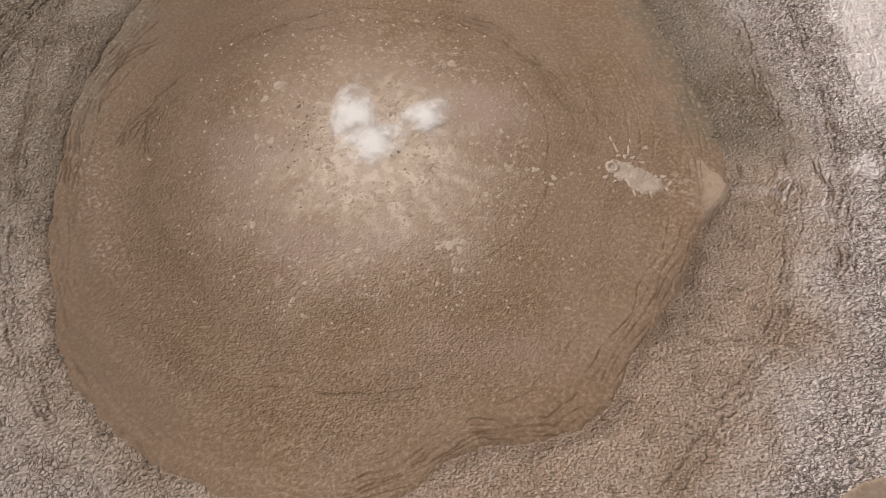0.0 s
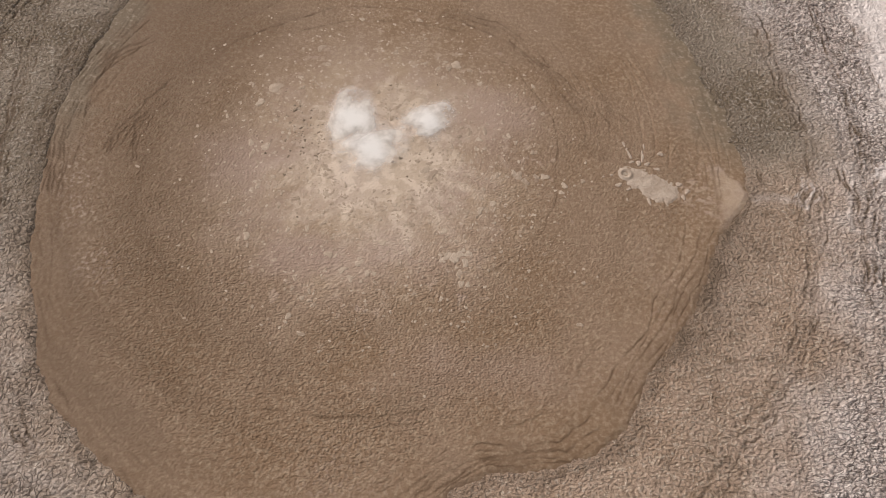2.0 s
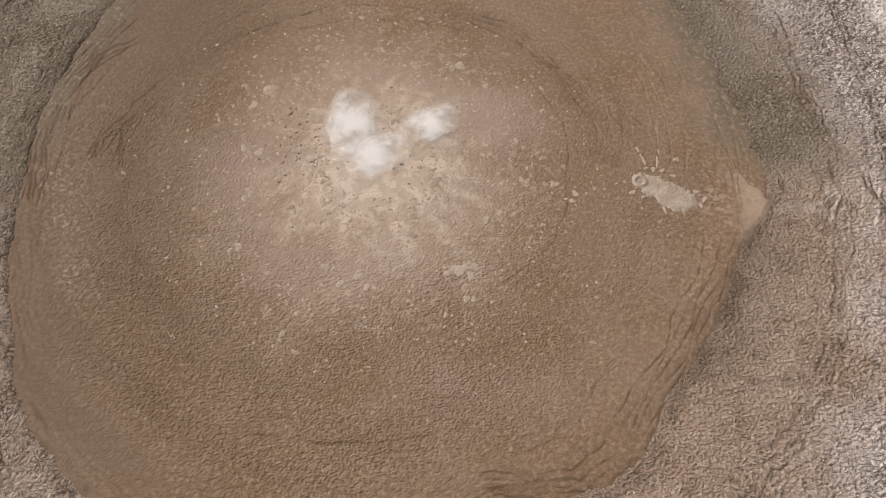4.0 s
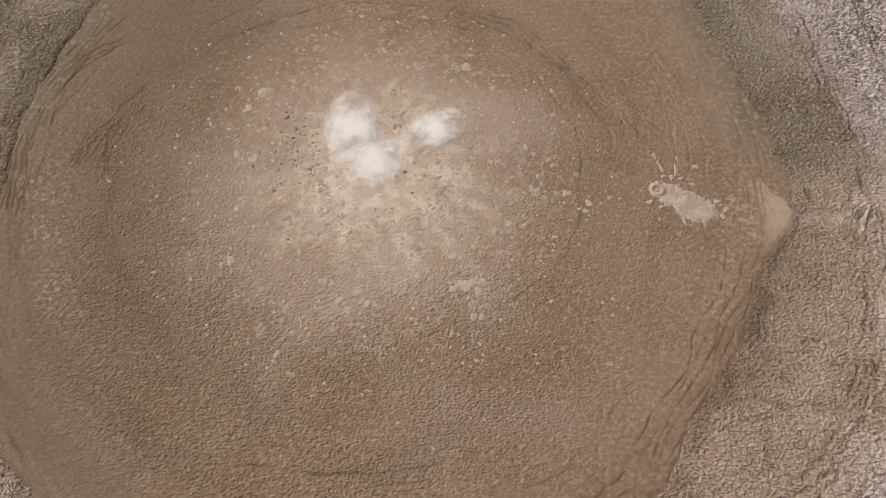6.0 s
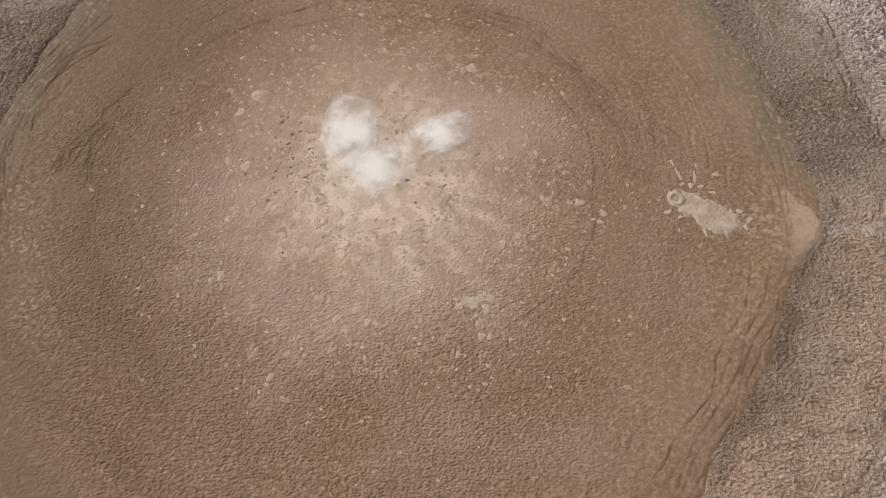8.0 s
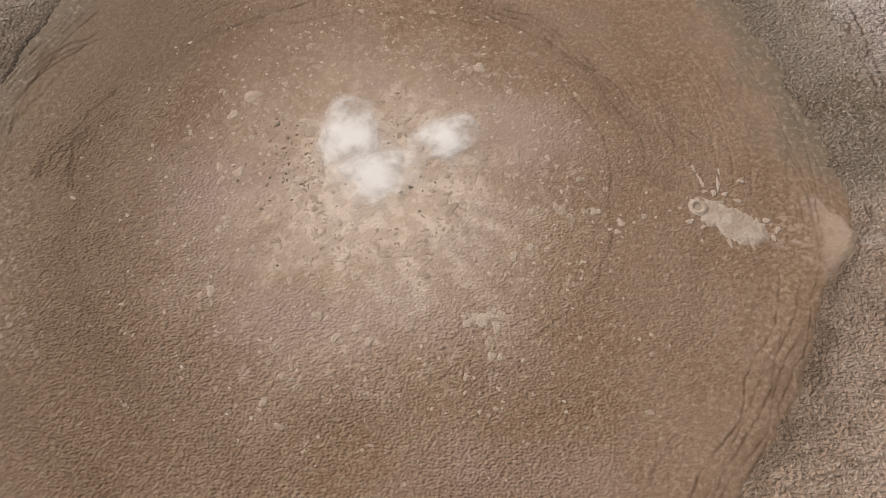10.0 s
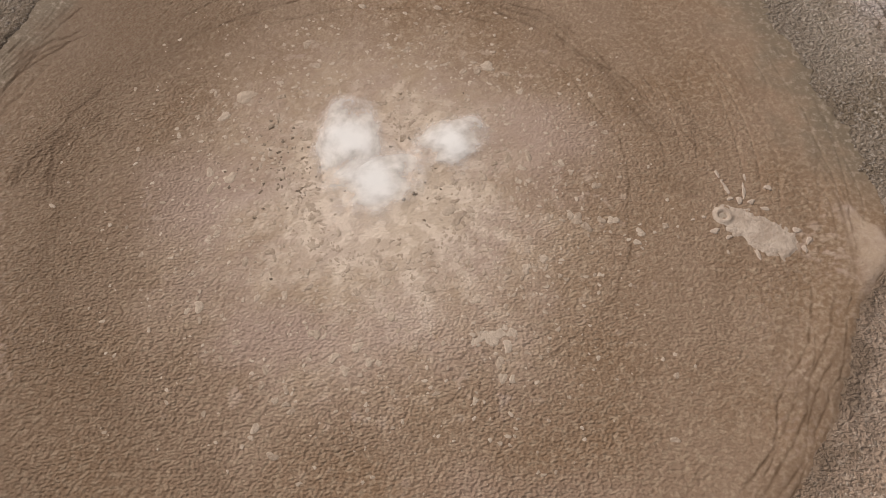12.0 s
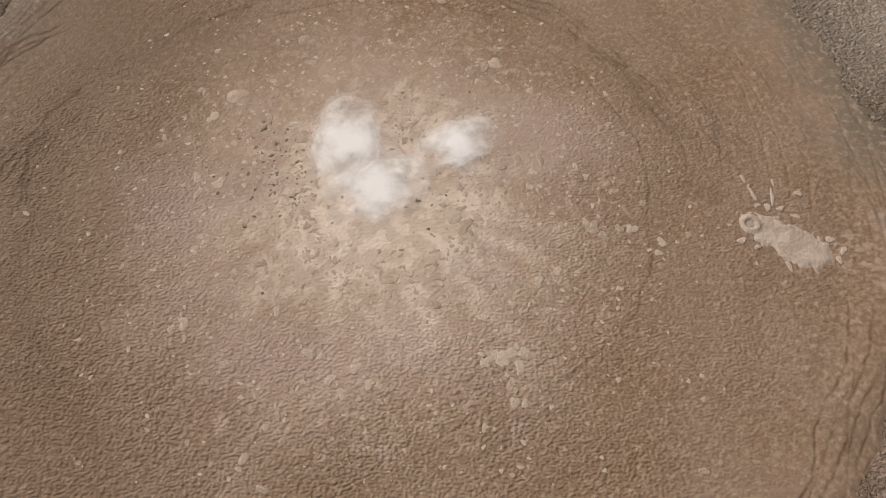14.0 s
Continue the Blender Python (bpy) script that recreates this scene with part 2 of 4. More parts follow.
def mud_height(x, y):
    r, a = about_vent(x, y)
    e = inshore(x, y)
    blotch = clouds(x * 0.13, y * 0.13, 14, 3)
    h = -0.12 + 0.5 * np.exp(-(r / 16) ** 2) + 0.05 * clouds(x * 0.12, y * 0.12, 3, 3)
    # leathery skin: small rounded swells, smoother round the vent and along the shore
    sx, sy = x + 0.2 * ripple(x * 0.9, y * 0.9, 5), y + 0.2 * ripple(x * 0.9, y * 0.9, 6)
    skin = ripple(sx * 2.5 + sy * 0.4, sy * 3.4 - sx * 0.3, 12)
    h = h + 0.024 * skin * (0.95 + 0.25 * blotch) * (0.3 + 0.7 * smooth(7, 15, r)) * (0.3 + 0.7 * smooth(0.8, 4.0, e))
    # rings of folds
    fold = 1 - np.abs(ripple(a * 14 + 0.3 * blotch, r * 0.8 + 0.2 * blotch, 23, 14)) * 2.2
    where = smooth(0.0, 0.5, ripple(x * 0.08, y * 0.08, 24) + 0.15) * smooth(15, 19, r) * smooth(34, 44, y + 0.25 * np.abs(x))
    h = h - 0.045 * np.clip(fold - 0.75, 0, 1) * 4 * where
    # fine layers along the shore
    band = smooth(3.2, 0.9, e + 0.8 * blotch) * smooth(-0.3, 0.2, e)
    h = h + band * 0.008 * ripple(e * 3.2 + 0.4 * blotch, (x - y) * 0.10, 26)
    soft = smooth(37.5, 42, y) * smooth(5, 15, x)
    plain = 0.1 + 0.9 * smooth(2.5, 7.0, np.hypot(x - NOTCH[0] + 1, y - NOTCH[1]))
    h = h - 0.22 * (1 - 0.7 * soft) * plain * shore_lines(x, y, e)
    # churned lumps round the vent
    k = np.nonzero(r < 20)[0]
    if k.size:
        u, v, wr = x[k], y[k], r[k]
        rough = smooth(17, 7, wr + 3 * clouds(u * 0.2, v * 0.2, 9, 3)) * (0.35 + 0.65 * smooth(2.6, 3.6, wr))
        f1, f2, n = cells(u * 1.1 + 0.4 * ripple(u * 1.7, v * 1.7, 28), v * 1.1 + 0.4 * ripple(u * 1.7, v * 1.7, 29), 27)
        g1, g2, m = cells(u * 2.4 + 0.3 * ripple(u * 4, v * 4, 38), v * 2.4 + 0.3 * ripple(u * 4, v * 4, 39), 37)
        lump = smooth(0.46, 0.26, f1) * (n > 0.75) * 0.05 + smooth(0.48, 0.2, g1) * (m > 0.6) * 0.03
        h[k] += 0.34 * rough * (lump + 0.035 * clouds(u * 1.0, v * 1.0, 30, 3) - 0.035 * smooth(0.06, 0.0, np.abs(ripple(u * 0.9, v * 0.9, 33))) * (n > 0.4))
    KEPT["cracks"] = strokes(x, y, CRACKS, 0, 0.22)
    h = h - 0.28 * KEPT["cracks"]
    # ring left by the rising bubble
    ring = r + 0.2 * ripple(x * 0.6, y * 0.6, 35)
    h = h - 0.07 * np.exp(-((ring - 2.75) / 0.14) ** 2) + 0.05 * np.exp(-((ring - 3.5) / 0.5) ** 2)
    f = fan(x, y)
    h = h + 0.02 * f
    h = h + (0.10 + 0.06 * soft) * smooth(3.5, 0.3, e)
    # dips under the bank
    over = overflow(x, y)
    sink = 0.8 * smooth(0.1, -1.0, e + 0.5 * soft)
    thin = 0.18 * smooth(0.35, -0.5, e) + 0.8 * smooth(-0.5, -1.3, e)
    return h - (1 - over) * sink - over * thin


def bank_height(x, y):
    r, a = about_vent(x, y)
    e = -inshore(x, y)
    out = np.maximum(np.maximum(-46 - x, x - 50), np.maximum(6 - y, y - 64))
    near, low = smooth(3, 0, out), smooth(90, 10, out)
    soft = smooth(37.5, 42, y) * smooth(5, 15, x)
    blotch = clouds(x * 0.14, y * 0.14, 40, 4)
    h = (0.06 - 0.05 * soft) * smooth(-0.1, 0.4, e) + 0.2 * smooth(2, 10, e) - 0.085 * np.clip(e - 3, 0, 25) * (1 - 0.5 * soft)
    over = overflow(x, y)
    h = h - (1 - over) * 0.9 * smooth(0.1 + 0.3 * soft, -0.9, e) - over * (0.14 * smooth(0.35, -0.6, e) + 0.9 * smooth(-0.5, -1.2, e))
    calm = 0.5 + 0.5 * np.maximum(smooth(0.5, 8, e), soft)
    left = smooth(-8, -18, x)
    h = h - 0.09 * over * smooth(5, 0.8, e) + 0.07 * left * smooth(-0.1, 0.3, e) * smooth(3, 1, e) * smooth(40, 34, y)
    wx, wy = x + 0.3 * ripple(x * 0.9, y * 0.9, 42), y + 0.3 * ripple(x * 0.9, y * 0.9, 43)
    f1, f2, n = cells(wx * 1.1, wy * 1.1, 41)
    crust = left * (0.03 * n - 0.09 * np.exp(-((f2 - f1) / 0.07) ** 2) * smooth(-0.2, 0.5, blotch + 0.1))
    c1, c2, c3 = cells(wx * 2.7, wy * 2.7, 47)
    crust = crust + left * (0.045 * c3 - 0.09 * np.exp(-((c2 - c1) / 0.13) ** 2)) * (0.5 + 0.5 * smooth(40, 30, y))
    # wrinkled crust: short sharp furrows, deeper far out
    tx, ty = wx + 0.15 * ripple(x * 2.1, y * 2.1, 48), wy + 0.15 * ripple(x * 2.1, y * 2.1, 49)
    furrow = np.sqrt(np.abs(ripple(tx * 1.3 + ty * 0.6, ty * 2.9 - tx * 0.5, 44)) + 0.01)
    fine = ripple(tx * 3.0 + ty * 0.6, ty * 4.4 - tx * 0.8, 45)
    tiny = ripple(tx * 5.0, ty * 5.6, 46)
    grain = (0.07 + 0.21 * smooth(6, 15, e)) * furrow * (1 - 0.5 * left) + (0.055 + 0.045 * smooth(4, 14, e)) * fine + 0.035 * tiny
    # long folds where old mud ran off the rim
    flow = 1 - np.abs(ripple(a * 20 + 0.25 * blotch, e * 0.5 + 0.35 * blotch, 52, 20)) * 2.0
    torn = 1 - np.abs(ripple(a * 44 + 0.3 * blotch, e * 1.05 + 0.5 * blotch, 54, 44)) * 2.0
    runs = smooth(4, 8, e) * smooth(-0.3, 0.25, ripple(x * 0.06, y * 0.06, 53) + 0.15)
    runs = runs * (1 - smooth(38, 31, y) * smooth(5, 15, x))
    folds = -0.20 * np.clip(flow - 0.75, 0, 1) * 2.5 * runs - 0.10 * np.clip(torn - 0.7, 0, 1) * 2 * runs
    smoothed = 1 - 0.6 * smooth(40, 43, x - 0.06 * (y - 50)) * smooth(42, 50, y)
    h = h + low * 0.14 * blotch + near * (crust + grain * calm * smoothed + folds)
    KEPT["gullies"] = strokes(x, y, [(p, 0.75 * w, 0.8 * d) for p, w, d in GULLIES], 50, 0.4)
    h = h - 0.9 * near * KEPT["gullies"]
    return h + 0.05 * over * smooth(3.5, 0.5, e) * ripple(x * 3.3, y * 3.3, 55) - 0.12 * fan(x, y) * smooth(5, 1.5, e)


GULLIES = sum((
    bundle([(31.6, 58.5), (32.0, 52.0), (32.3, 46.8), (32.9, 43.5), (33.4, 41.6), (33.0, 39.3), (33.0, 36.9), (32.3, 34.7), (30.9, 30.9), (30.1, 28.3), (28.4, 24.3), (27.0, 21.9), (25.0, 18.9), (22.2, 16.3), (20.4, 14.2), (18.3, 11.3), (14.0, 6.0)], 3, 0.48, 0.11, 0.09),
    bundle([(32.0, 58.5), (32.2, 52.0), (32.7, 45.5), (33.5, 43.0)], 2, 0.42, 0.12, 0.13),
    bundle([(31.3, 27.8), (29.7, 24.8), (27.6, 21.9), (25.4, 18.4), (23.1, 16.0)], 1, 0.45, 0.10, 0.09),
    bundle([(20.8, 25.0), (23.6, 25.7), (27.0, 26.8), (30.7, 28.8)], 1, 0.4, 0.09, 0.05),
    bundle([(17.0, 20.1), (18.8, 20.5), (23.2, 21.4), (26.4, 22.3), (28.6, 23.3)], 2, 0.35, 0.08, 0.05),
    bundle([(26.6, 34.7), (28.6, 35.4), (30.6, 35.9), (31.7, 37.2), (31.7, 38.9)], 2, 0.3, 0.10, 0.07),
    bundle([(27.0, 36.1), (26.4, 35.0), (25.4, 33.7), (24.5, 32.5)], 2, 0.3, 0.12, 0.09),
    bundle([(27.2, 33.5), (29.2, 34.9), (30.6, 35.5), (31.7, 36.6), (32.4, 38.0)], 3, 0.34, 0.10, 0.07),
    bundle([(30.3, 36.6), (31.1, 38.0), (31.2, 39.2)], 2, 0.4, 0.10, 0.06),
    bundle([(26.4, 39.4), (26.6, 38.0), (27.0, 36.9), (27.9, 37.0), (28.3, 37.8), (28.2, 39.6)], 2, 0.3, 0.13, 0.12),
    bundle([(37.5, 60.0), (38.2, 53.0), (38.5, 46.6), (38.3, 44.0), (38.0, 41.8), (37.6, 39.4), (37.1, 37.0), (36.1, 32.6), (34.5, 26.0)], 4, 0.5, 0.11, 0.12),
    bundle([(37.0, 49.0), (37.6, 45.6), (38.1, 43.7), (38.2, 40.6), (37.7, 38.2)], 2, 0.4, 0.13, 0.14),
    bundle([(40.8, 60.0), (41.2, 52.0), (41.5, 45.0), (41.5, 36.0), (40.0, 28.0)], 2, 0.5, 0.11, 0.08),
    bundle([(34.5, 59.0), (34.8, 53.0), (35.4, 47.5), (36.0, 44.0)], 2, 0.5, 0.11, 0.07),
    bundle([(35.0, 40.0), (35.8, 37.0), (35.2, 33.0)], 2, 0.5, 0.14, 0.14),
    bundle([(-36.9, 60.0), (-36.5, 55.0), (-36.2, 51.3), (-35.8, 48.2), (-35.5, 43.7), (-35.3, 38.3), (-33.6, 32.0)], 4, 0.4, 0.10, 0.14),
    bundle([(-37.4, 53.0), (-36.6, 49.6), (-35.9, 44.3), (-35.5, 40.6), (-35.3, 36.0)], 3, 0.4, 0.12, 0.14),
    bundle([(-31.5, 56.0), (-32.6, 51.0), (-32.8, 46.0), (-32.9, 41.9), (-32.3, 36.0)], 3, 0.4, 0.11, 0.09),
    bundle([(-38.5, 60.0), (-40.0, 52.0), (-39.5, 45.0), (-37.5, 36.0), (-35.0, 28.0)], 4, 0.45, 0.10, 0.12),
    bundle([(-34.5, 32.0), (-32.5, 25.0), (-29.0, 18.5), (-26.0, 14.5)], 3, 0.42, 0.09, 0.11),
    bundle([(-38.0, 24.0), (-34.0, 17.0), (-29.0, 11.0)], 3, 0.42, 0.09, 0.11)), [])


# ---------------------------------------------------------------- materials
def material(name):
    m = bpy.data.materials.new(name)
    m.use_nodes = True
    return m, m.node_tree.nodes, m.node_tree.links, m.node_tree.nodes["Principled BSDF"]


def mixed(nodes, links, factor, one, two):
    n = nodes.new("ShaderNodeMix")
    n.data_type = "RGBA"
    for socket, value in ((n.inputs[0], factor), (n.inputs[6], one), (n.inputs[7], two)):
        if isinstance(value, (tuple, float, int)):
            socket.default_value = (*value, 1) if isinstance(value, tuple) else value
        else:
            links.new(value, socket)
    return n.outputs[2]


def grain_of(nodes, links, scale, detail=5, low=0.35, high=0.65, rough=0.6, stretch=(1, 1, 1), turn=0.0):
    coord = nodes.new("ShaderNodeTexCoord")
    bend = nodes.new("ShaderNodeMapping")
    bend.inputs["Scale"].default_value, bend.inputs["Rotation"].default_value = stretch, (0, 0, turn)
    links.new(coord.outputs["Object"], bend.inputs["Vector"])
    n = nodes.new("ShaderNodeTexNoise")
    n.inputs["Scale"].default_value, n.inputs["Detail"].default_value, n.inputs["Roughness"].default_value = scale, detail, rough
    links.new(bend.outputs[0], n.inputs["Vector"])
    r = nodes.new("ShaderNodeMapRange")
    r.inputs[1].default_value, r.inputs[2].default_value = low, high
    links.new(n.outputs[0], r.inputs[0])
    return r.outputs[0]


def attribute(nodes, name):
    n = nodes.new("ShaderNodeAttribute")
    n.attribute_name = name
    return n.outputs["Fac"]


def bumped(nodes, links, shader, height, distance, strength=0.6):
    b = nodes.new("ShaderNodeBump")
    b.inputs["Strength"].default_value, b.inputs["Distance"].default_value = strength, distance
    links.new(height, b.inputs["Height"])
    links.new(b.outputs[0], shader.inputs["Normal"])
    return b


def ridged(nodes, links, scale, detail=3, stretch=(1, 1, 1), turn=0.0):
    """Furrowed noise, 0 in the furrows and 1 on the swells."""
    coord = nodes.new("ShaderNodeTexCoord")
    bend = nodes.new("ShaderNodeMapping")
    bend.inputs["Scale"].default_value, bend.inputs["Rotation"].default_value = stretch, (0, 0, turn)
    n = nodes.new("ShaderNodeTexNoise")
    n.inputs["Scale"].default_value, n.inputs["Detail"].default_value, n.inputs["Distortion"].default_value = scale, detail, 0.4
    links.new(coord.outputs["Object"], bend.inputs["Vector"])
    links.new(bend.outputs[0], n.inputs["Vector"])
    off = nodes.new("ShaderNodeMath")
    off.operation = "SUBTRACT"
    off.inputs[1].default_value = 0.5
    links.new(n.outputs[0], off.inputs[0])
    size = nodes.new("ShaderNodeMath")
    size.operation = "ABSOLUTE"
    links.new(off.outputs[0], size.inputs[0])
    r = nodes.new("ShaderNodeMapRange")
    r.inputs[2].default_value = 0.16
    links.new(size.outputs[0], r.inputs[0])
    return r.outputs[0]


def mixed_value(nodes, links, factor, one, two):
    n = nodes.new("ShaderNodeMix")
    for socket, value in ((n.inputs[0], factor), (n.inputs[2], one), (n.inputs[3], two)):
        if isinstance(value, float):
            socket.default_value = value
        else:
            links.new(value, socket)
    return n.outputs[0]


def cracked(nodes, links, scale):
    """A net of cracks round uneven plates, 0 in the cracks and 1 on the plates."""
    coord = nodes.new("ShaderNodeTexCoord")
    n = nodes.new("ShaderNodeTexNoise")
    n.inputs["Scale"].default_value, n.inputs["Detail"].default_value = 1.3, 3
    links.new(coord.outputs["Object"], n.inputs["Vector"])
    bent = nodes.new("ShaderNodeVectorMath")
    bent.operation = "MULTIPLY_ADD"
    bent.inputs[1].default_value = (0.7, 0.7, 0.0)
    links.new(n.outputs["Color"], bent.inputs[0])
    links.new(coord.outputs["Object"], bent.inputs[2])
    flat = nodes.new("ShaderNodeVectorMath")
    flat.operation = "MULTIPLY"
    flat.inputs[1].default_value = (1, 1, 0)
    links.new(bent.outputs[0], flat.inputs[0])
    v = nodes.new("ShaderNodeTexVoronoi")
    v.feature = "DISTANCE_TO_EDGE"
    v.inputs["Scale"].default_value = scale
    links.new(flat.outputs[0], v.inputs["Vector"])
    r = nodes.new("ShaderNodeMapRange")
    r.inputs[1].default_value, r.inputs[2].default_value = 0.0, 0.13
    links.new(v.outputs["Distance"], r.inputs[0])
    return r.outputs[0]


def sum_of(nodes, links, one, two, weight):
    n = nodes.new("ShaderNodeMath")
    n.operation = "MULTIPLY_ADD"
    n.inputs[1].default_value = weight
    links.new(two, n.inputs[0])
    links.new(one, n.inputs[2])
    return n.outputs[0]


def mud_material():
    m, nodes, links, s = material("pool_mud")
    wet = mixed(nodes, links, grain_of(nodes, links, 0.10, 4, 0.40, 0.60), (0.228, 0.142, 0.087), (0.255, 0.168, 0.114))
    wet = mixed(nodes, links, grain_of(nodes, links, 2.9, 4, 0.46, 0.70), wet, (0.345, 0.248, 0.17))
    dry = mixed(nodes, links, grain_of(nodes, links, 0.22, 4, 0.42, 0.60), (0.47, 0.35, 0.255), (0.46, 0.34, 0.28))
    dry = mixed(nodes, links, grain_of(nodes, links, 1.8, 5, 0.50, 0.78), dry, (0.60, 0.475, 0.38))
    dry = mixed(nodes, links, grain_of(nodes, links, 2.6, 4, 0.62, 0.74), dry, (0.38, 0.275, 0.20))
    chalk = nodes.new("ShaderNodeMapRange")
    chalk.inputs[1].default_value, chalk.inputs[2].default_value, chalk.inputs[4].default_value = 0.55, 1.0, 0.75
    links.new(attribute(nodes, "dried"), chalk.inputs[0])
    dry = mixed(nodes, links, chalk.outputs[0], dry, (0.70, 0.565, 0.46))
    colour = mixed(nodes, links, attribute(nodes, "dried"), wet, dry)
    colour = mixed(nodes, links, attribute(nodes, "rosy"), colour, (0.40, 0.285, 0.24))
    # wetter bands, plus crack shade and left falloff mixed in as dark colour
    colour = mixed(nodes, links, attribute(nodes, "moist_shade"), colour, (0.125, 0.075, 0.044))
    ash = mixed(nodes, links, grain_of(nodes, links, 2.4, 5, 0.50, 0.76), (0.18, 0.134, 0.092), (0.40, 0.318, 0.25))
    colour = mixed(nodes, links, attribute(nodes, "ashen"), colour, ash)
    links.new(colour, s.inputs["Base Color"])
    s.inputs["Roughness"].default_value = 0.75
    s.inputs["Specular IOR Level"].default_value = 0.25
    relief = bumped(nodes, links, s, sum_of(nodes, links, grain_of(nodes, links, 5.3, 0.0, 0.15, 0.85, stretch=(1, 1.35, 1), turn=0.35), grain_of(nodes, links, 11.0, 1.0, 0.2, 0.8), 0.2), 0.14, 0.8)
    links.new(attribute(nodes, "rugged"), relief.inputs["Strength"])
    return m


def bank_material():
    m, nodes, links, s = material("crusted_mud")
    brown = mixed(nodes, links, grain_of(nodes, links, 0.15, 4, 0.38, 0.62), (0.42, 0.291, 0.21), (0.51, 0.369, 0.285))
    brown = mixed(nodes, links, grain_of(nodes, links, 0.7, 5, 0.54, 0.68), brown, (0.30, 0.205, 0.145))
    brown = mixed(nodes, links, grain_of(nodes, links, 2.4, 5, 0.52, 0.76), brown, (0.66, 0.53, 0.43))
    brown = mixed(nodes, links, grain_of(nodes, links, 4.5, 3, 0.60, 0.70), brown, (0.70, 0.58, 0.48))
    grey = mixed(nodes, links, grain_of(nodes, links, 0.12, 4, 0.40, 0.60), (0.62, 0.502, 0.455), (0.76, 0.64, 0.597))
    grey = mixed(nodes, links, grain_of(nodes, links, 0.8, 5, 0.52, 0.66), grey, (0.40, 0.315, 0.272))
    grey = mixed(nodes, links, grain_of(nodes, links, 2.0, 5, 0.48, 0.72), grey, (0.82, 0.72, 0.67))
    white = mixed(nodes, links, grain_of(nodes, links, 1.2, 5, 0.40, 0.70), (0.68, 0.585, 0.555), (0.80, 0.71, 0.68))
    colour = mixed(nodes, links, attribute(nodes, "salted"), brown, grey)
    colour = mixed(nodes, links, attribute(nodes, "crusted"), colour, white)
    dark_bank = mixed(nodes, links, grain_of(nodes, links, 0.14, 4, 0.40, 0.60), (0.228, 0.172, 0.123), (0.335, 0.265, 0.208))
    dark_bank = mixed(nodes, links, grain_of(nodes, links, 3.6, 3, 0.52, 0.68), dark_bank, (0.50, 0.42, 0.355))
    colour = mixed(nodes, links, attribute(nodes, "dark_bank"), colour, dark_bank)
    # wet rim, and gully shade mixed in as dark colour
    colour = mixed(nodes, links, attribute(nodes, "damp_shade"), colour, (0.17, 0.116, 0.079))
    # crease shade put into the colour: a net of cracks on one side, short wavy furrows elsewhere
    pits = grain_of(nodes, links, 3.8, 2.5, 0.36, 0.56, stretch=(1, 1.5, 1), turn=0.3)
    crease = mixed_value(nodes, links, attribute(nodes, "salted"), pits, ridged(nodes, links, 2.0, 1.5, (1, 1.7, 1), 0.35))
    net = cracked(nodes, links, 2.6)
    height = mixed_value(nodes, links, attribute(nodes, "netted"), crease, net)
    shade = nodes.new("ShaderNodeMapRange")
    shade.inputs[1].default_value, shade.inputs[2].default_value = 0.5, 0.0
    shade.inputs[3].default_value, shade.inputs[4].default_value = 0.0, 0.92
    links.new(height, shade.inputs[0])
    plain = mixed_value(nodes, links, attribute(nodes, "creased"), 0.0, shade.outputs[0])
    # painted crease shade over the crust's own colour
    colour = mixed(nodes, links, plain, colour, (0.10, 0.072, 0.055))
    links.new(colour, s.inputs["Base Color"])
    s.inputs["Roughness"].default_value = 0.85
    s.inputs["Specular IOR Level"].default_value = 0.2
    relief = bumped(nodes, links, s, sum_of(nodes, links, grain_of(nodes, links, 4.6, 3.0, 0.2, 0.8), height, 0.7), 0.24, 0.75)
    soften = nodes.new("ShaderNodeMapRange")
    soften.inputs[3].default_value, soften.inputs[4].default_value = 0.8, 0.4
    links.new(attribute(nodes, "crusted"), soften.inputs[0])
    links.new(soften.outputs[0], relief.inputs["Strength"])
    return m


def clod_material(name, low, high, rough):
    m, nodes, links, s = material(name)
    info = nodes.new("ShaderNodeObjectInfo")
    base = mixed(nodes, links, info.outputs["Random"], low, high)
    base = mixed(nodes, links, grain_of(nodes, links, 3.0, 5, 0.45, 0.8), base, tuple(min(0.7, 1.15 * v) for v in high))
    links.new(base, s.inputs["Base Color"])
    s.inputs["Roughness"].default_value = rough
    bumped(nodes, links, s, grain_of(nodes, links, 7.0, 4, 0.2, 0.8), 0.06, 0.6)
    return m


MUD = mud_material()
BANK = bank_material()
PALE_CLOD = clod_material("dried_mud", (0.32, 0.232, 0.168), (0.47, 0.362, 0.28), 0.85)
SCAB = clod_material("pale_dried_mud", (0.45, 0.345, 0.268), (0.50, 0.388, 0.305), 0.85)
DARK_CLOD = clod_material("wet_dark_mud", (0.12, 0.08, 0.052), (0.30, 0.215, 0.15), 0.7)
VENT_MUD = clod_material("grey_wet_mud", (0.36, 0.285, 0.22), (0.38, 0.30, 0.235), 0.5)
FRESH_MUD = clod_material("fresh_pale_mud", (0.44, 0.335, 0.264), (0.465, 0.355, 0.282), 0.8)


def crumb_material():
    m, nodes, links, s = material("strewn_dried_mud")
    island = nodes.new("ShaderNodeNewGeometry")
    base = mixed(nodes, links, island.outputs["Random Per Island"], (0.34, 0.25, 0.183), (0.50, 0.387, 0.303))
    base = mixed(nodes, links, grain_of(nodes, links, 3.0, 4, 0.5, 0.8), base, (0.60, 0.475, 0.38))
    links.new(base, s.inputs["Base Color"])
    s.inputs["Roughness"].default_value = 0.85
    return m


CRUMB = crumb_material()


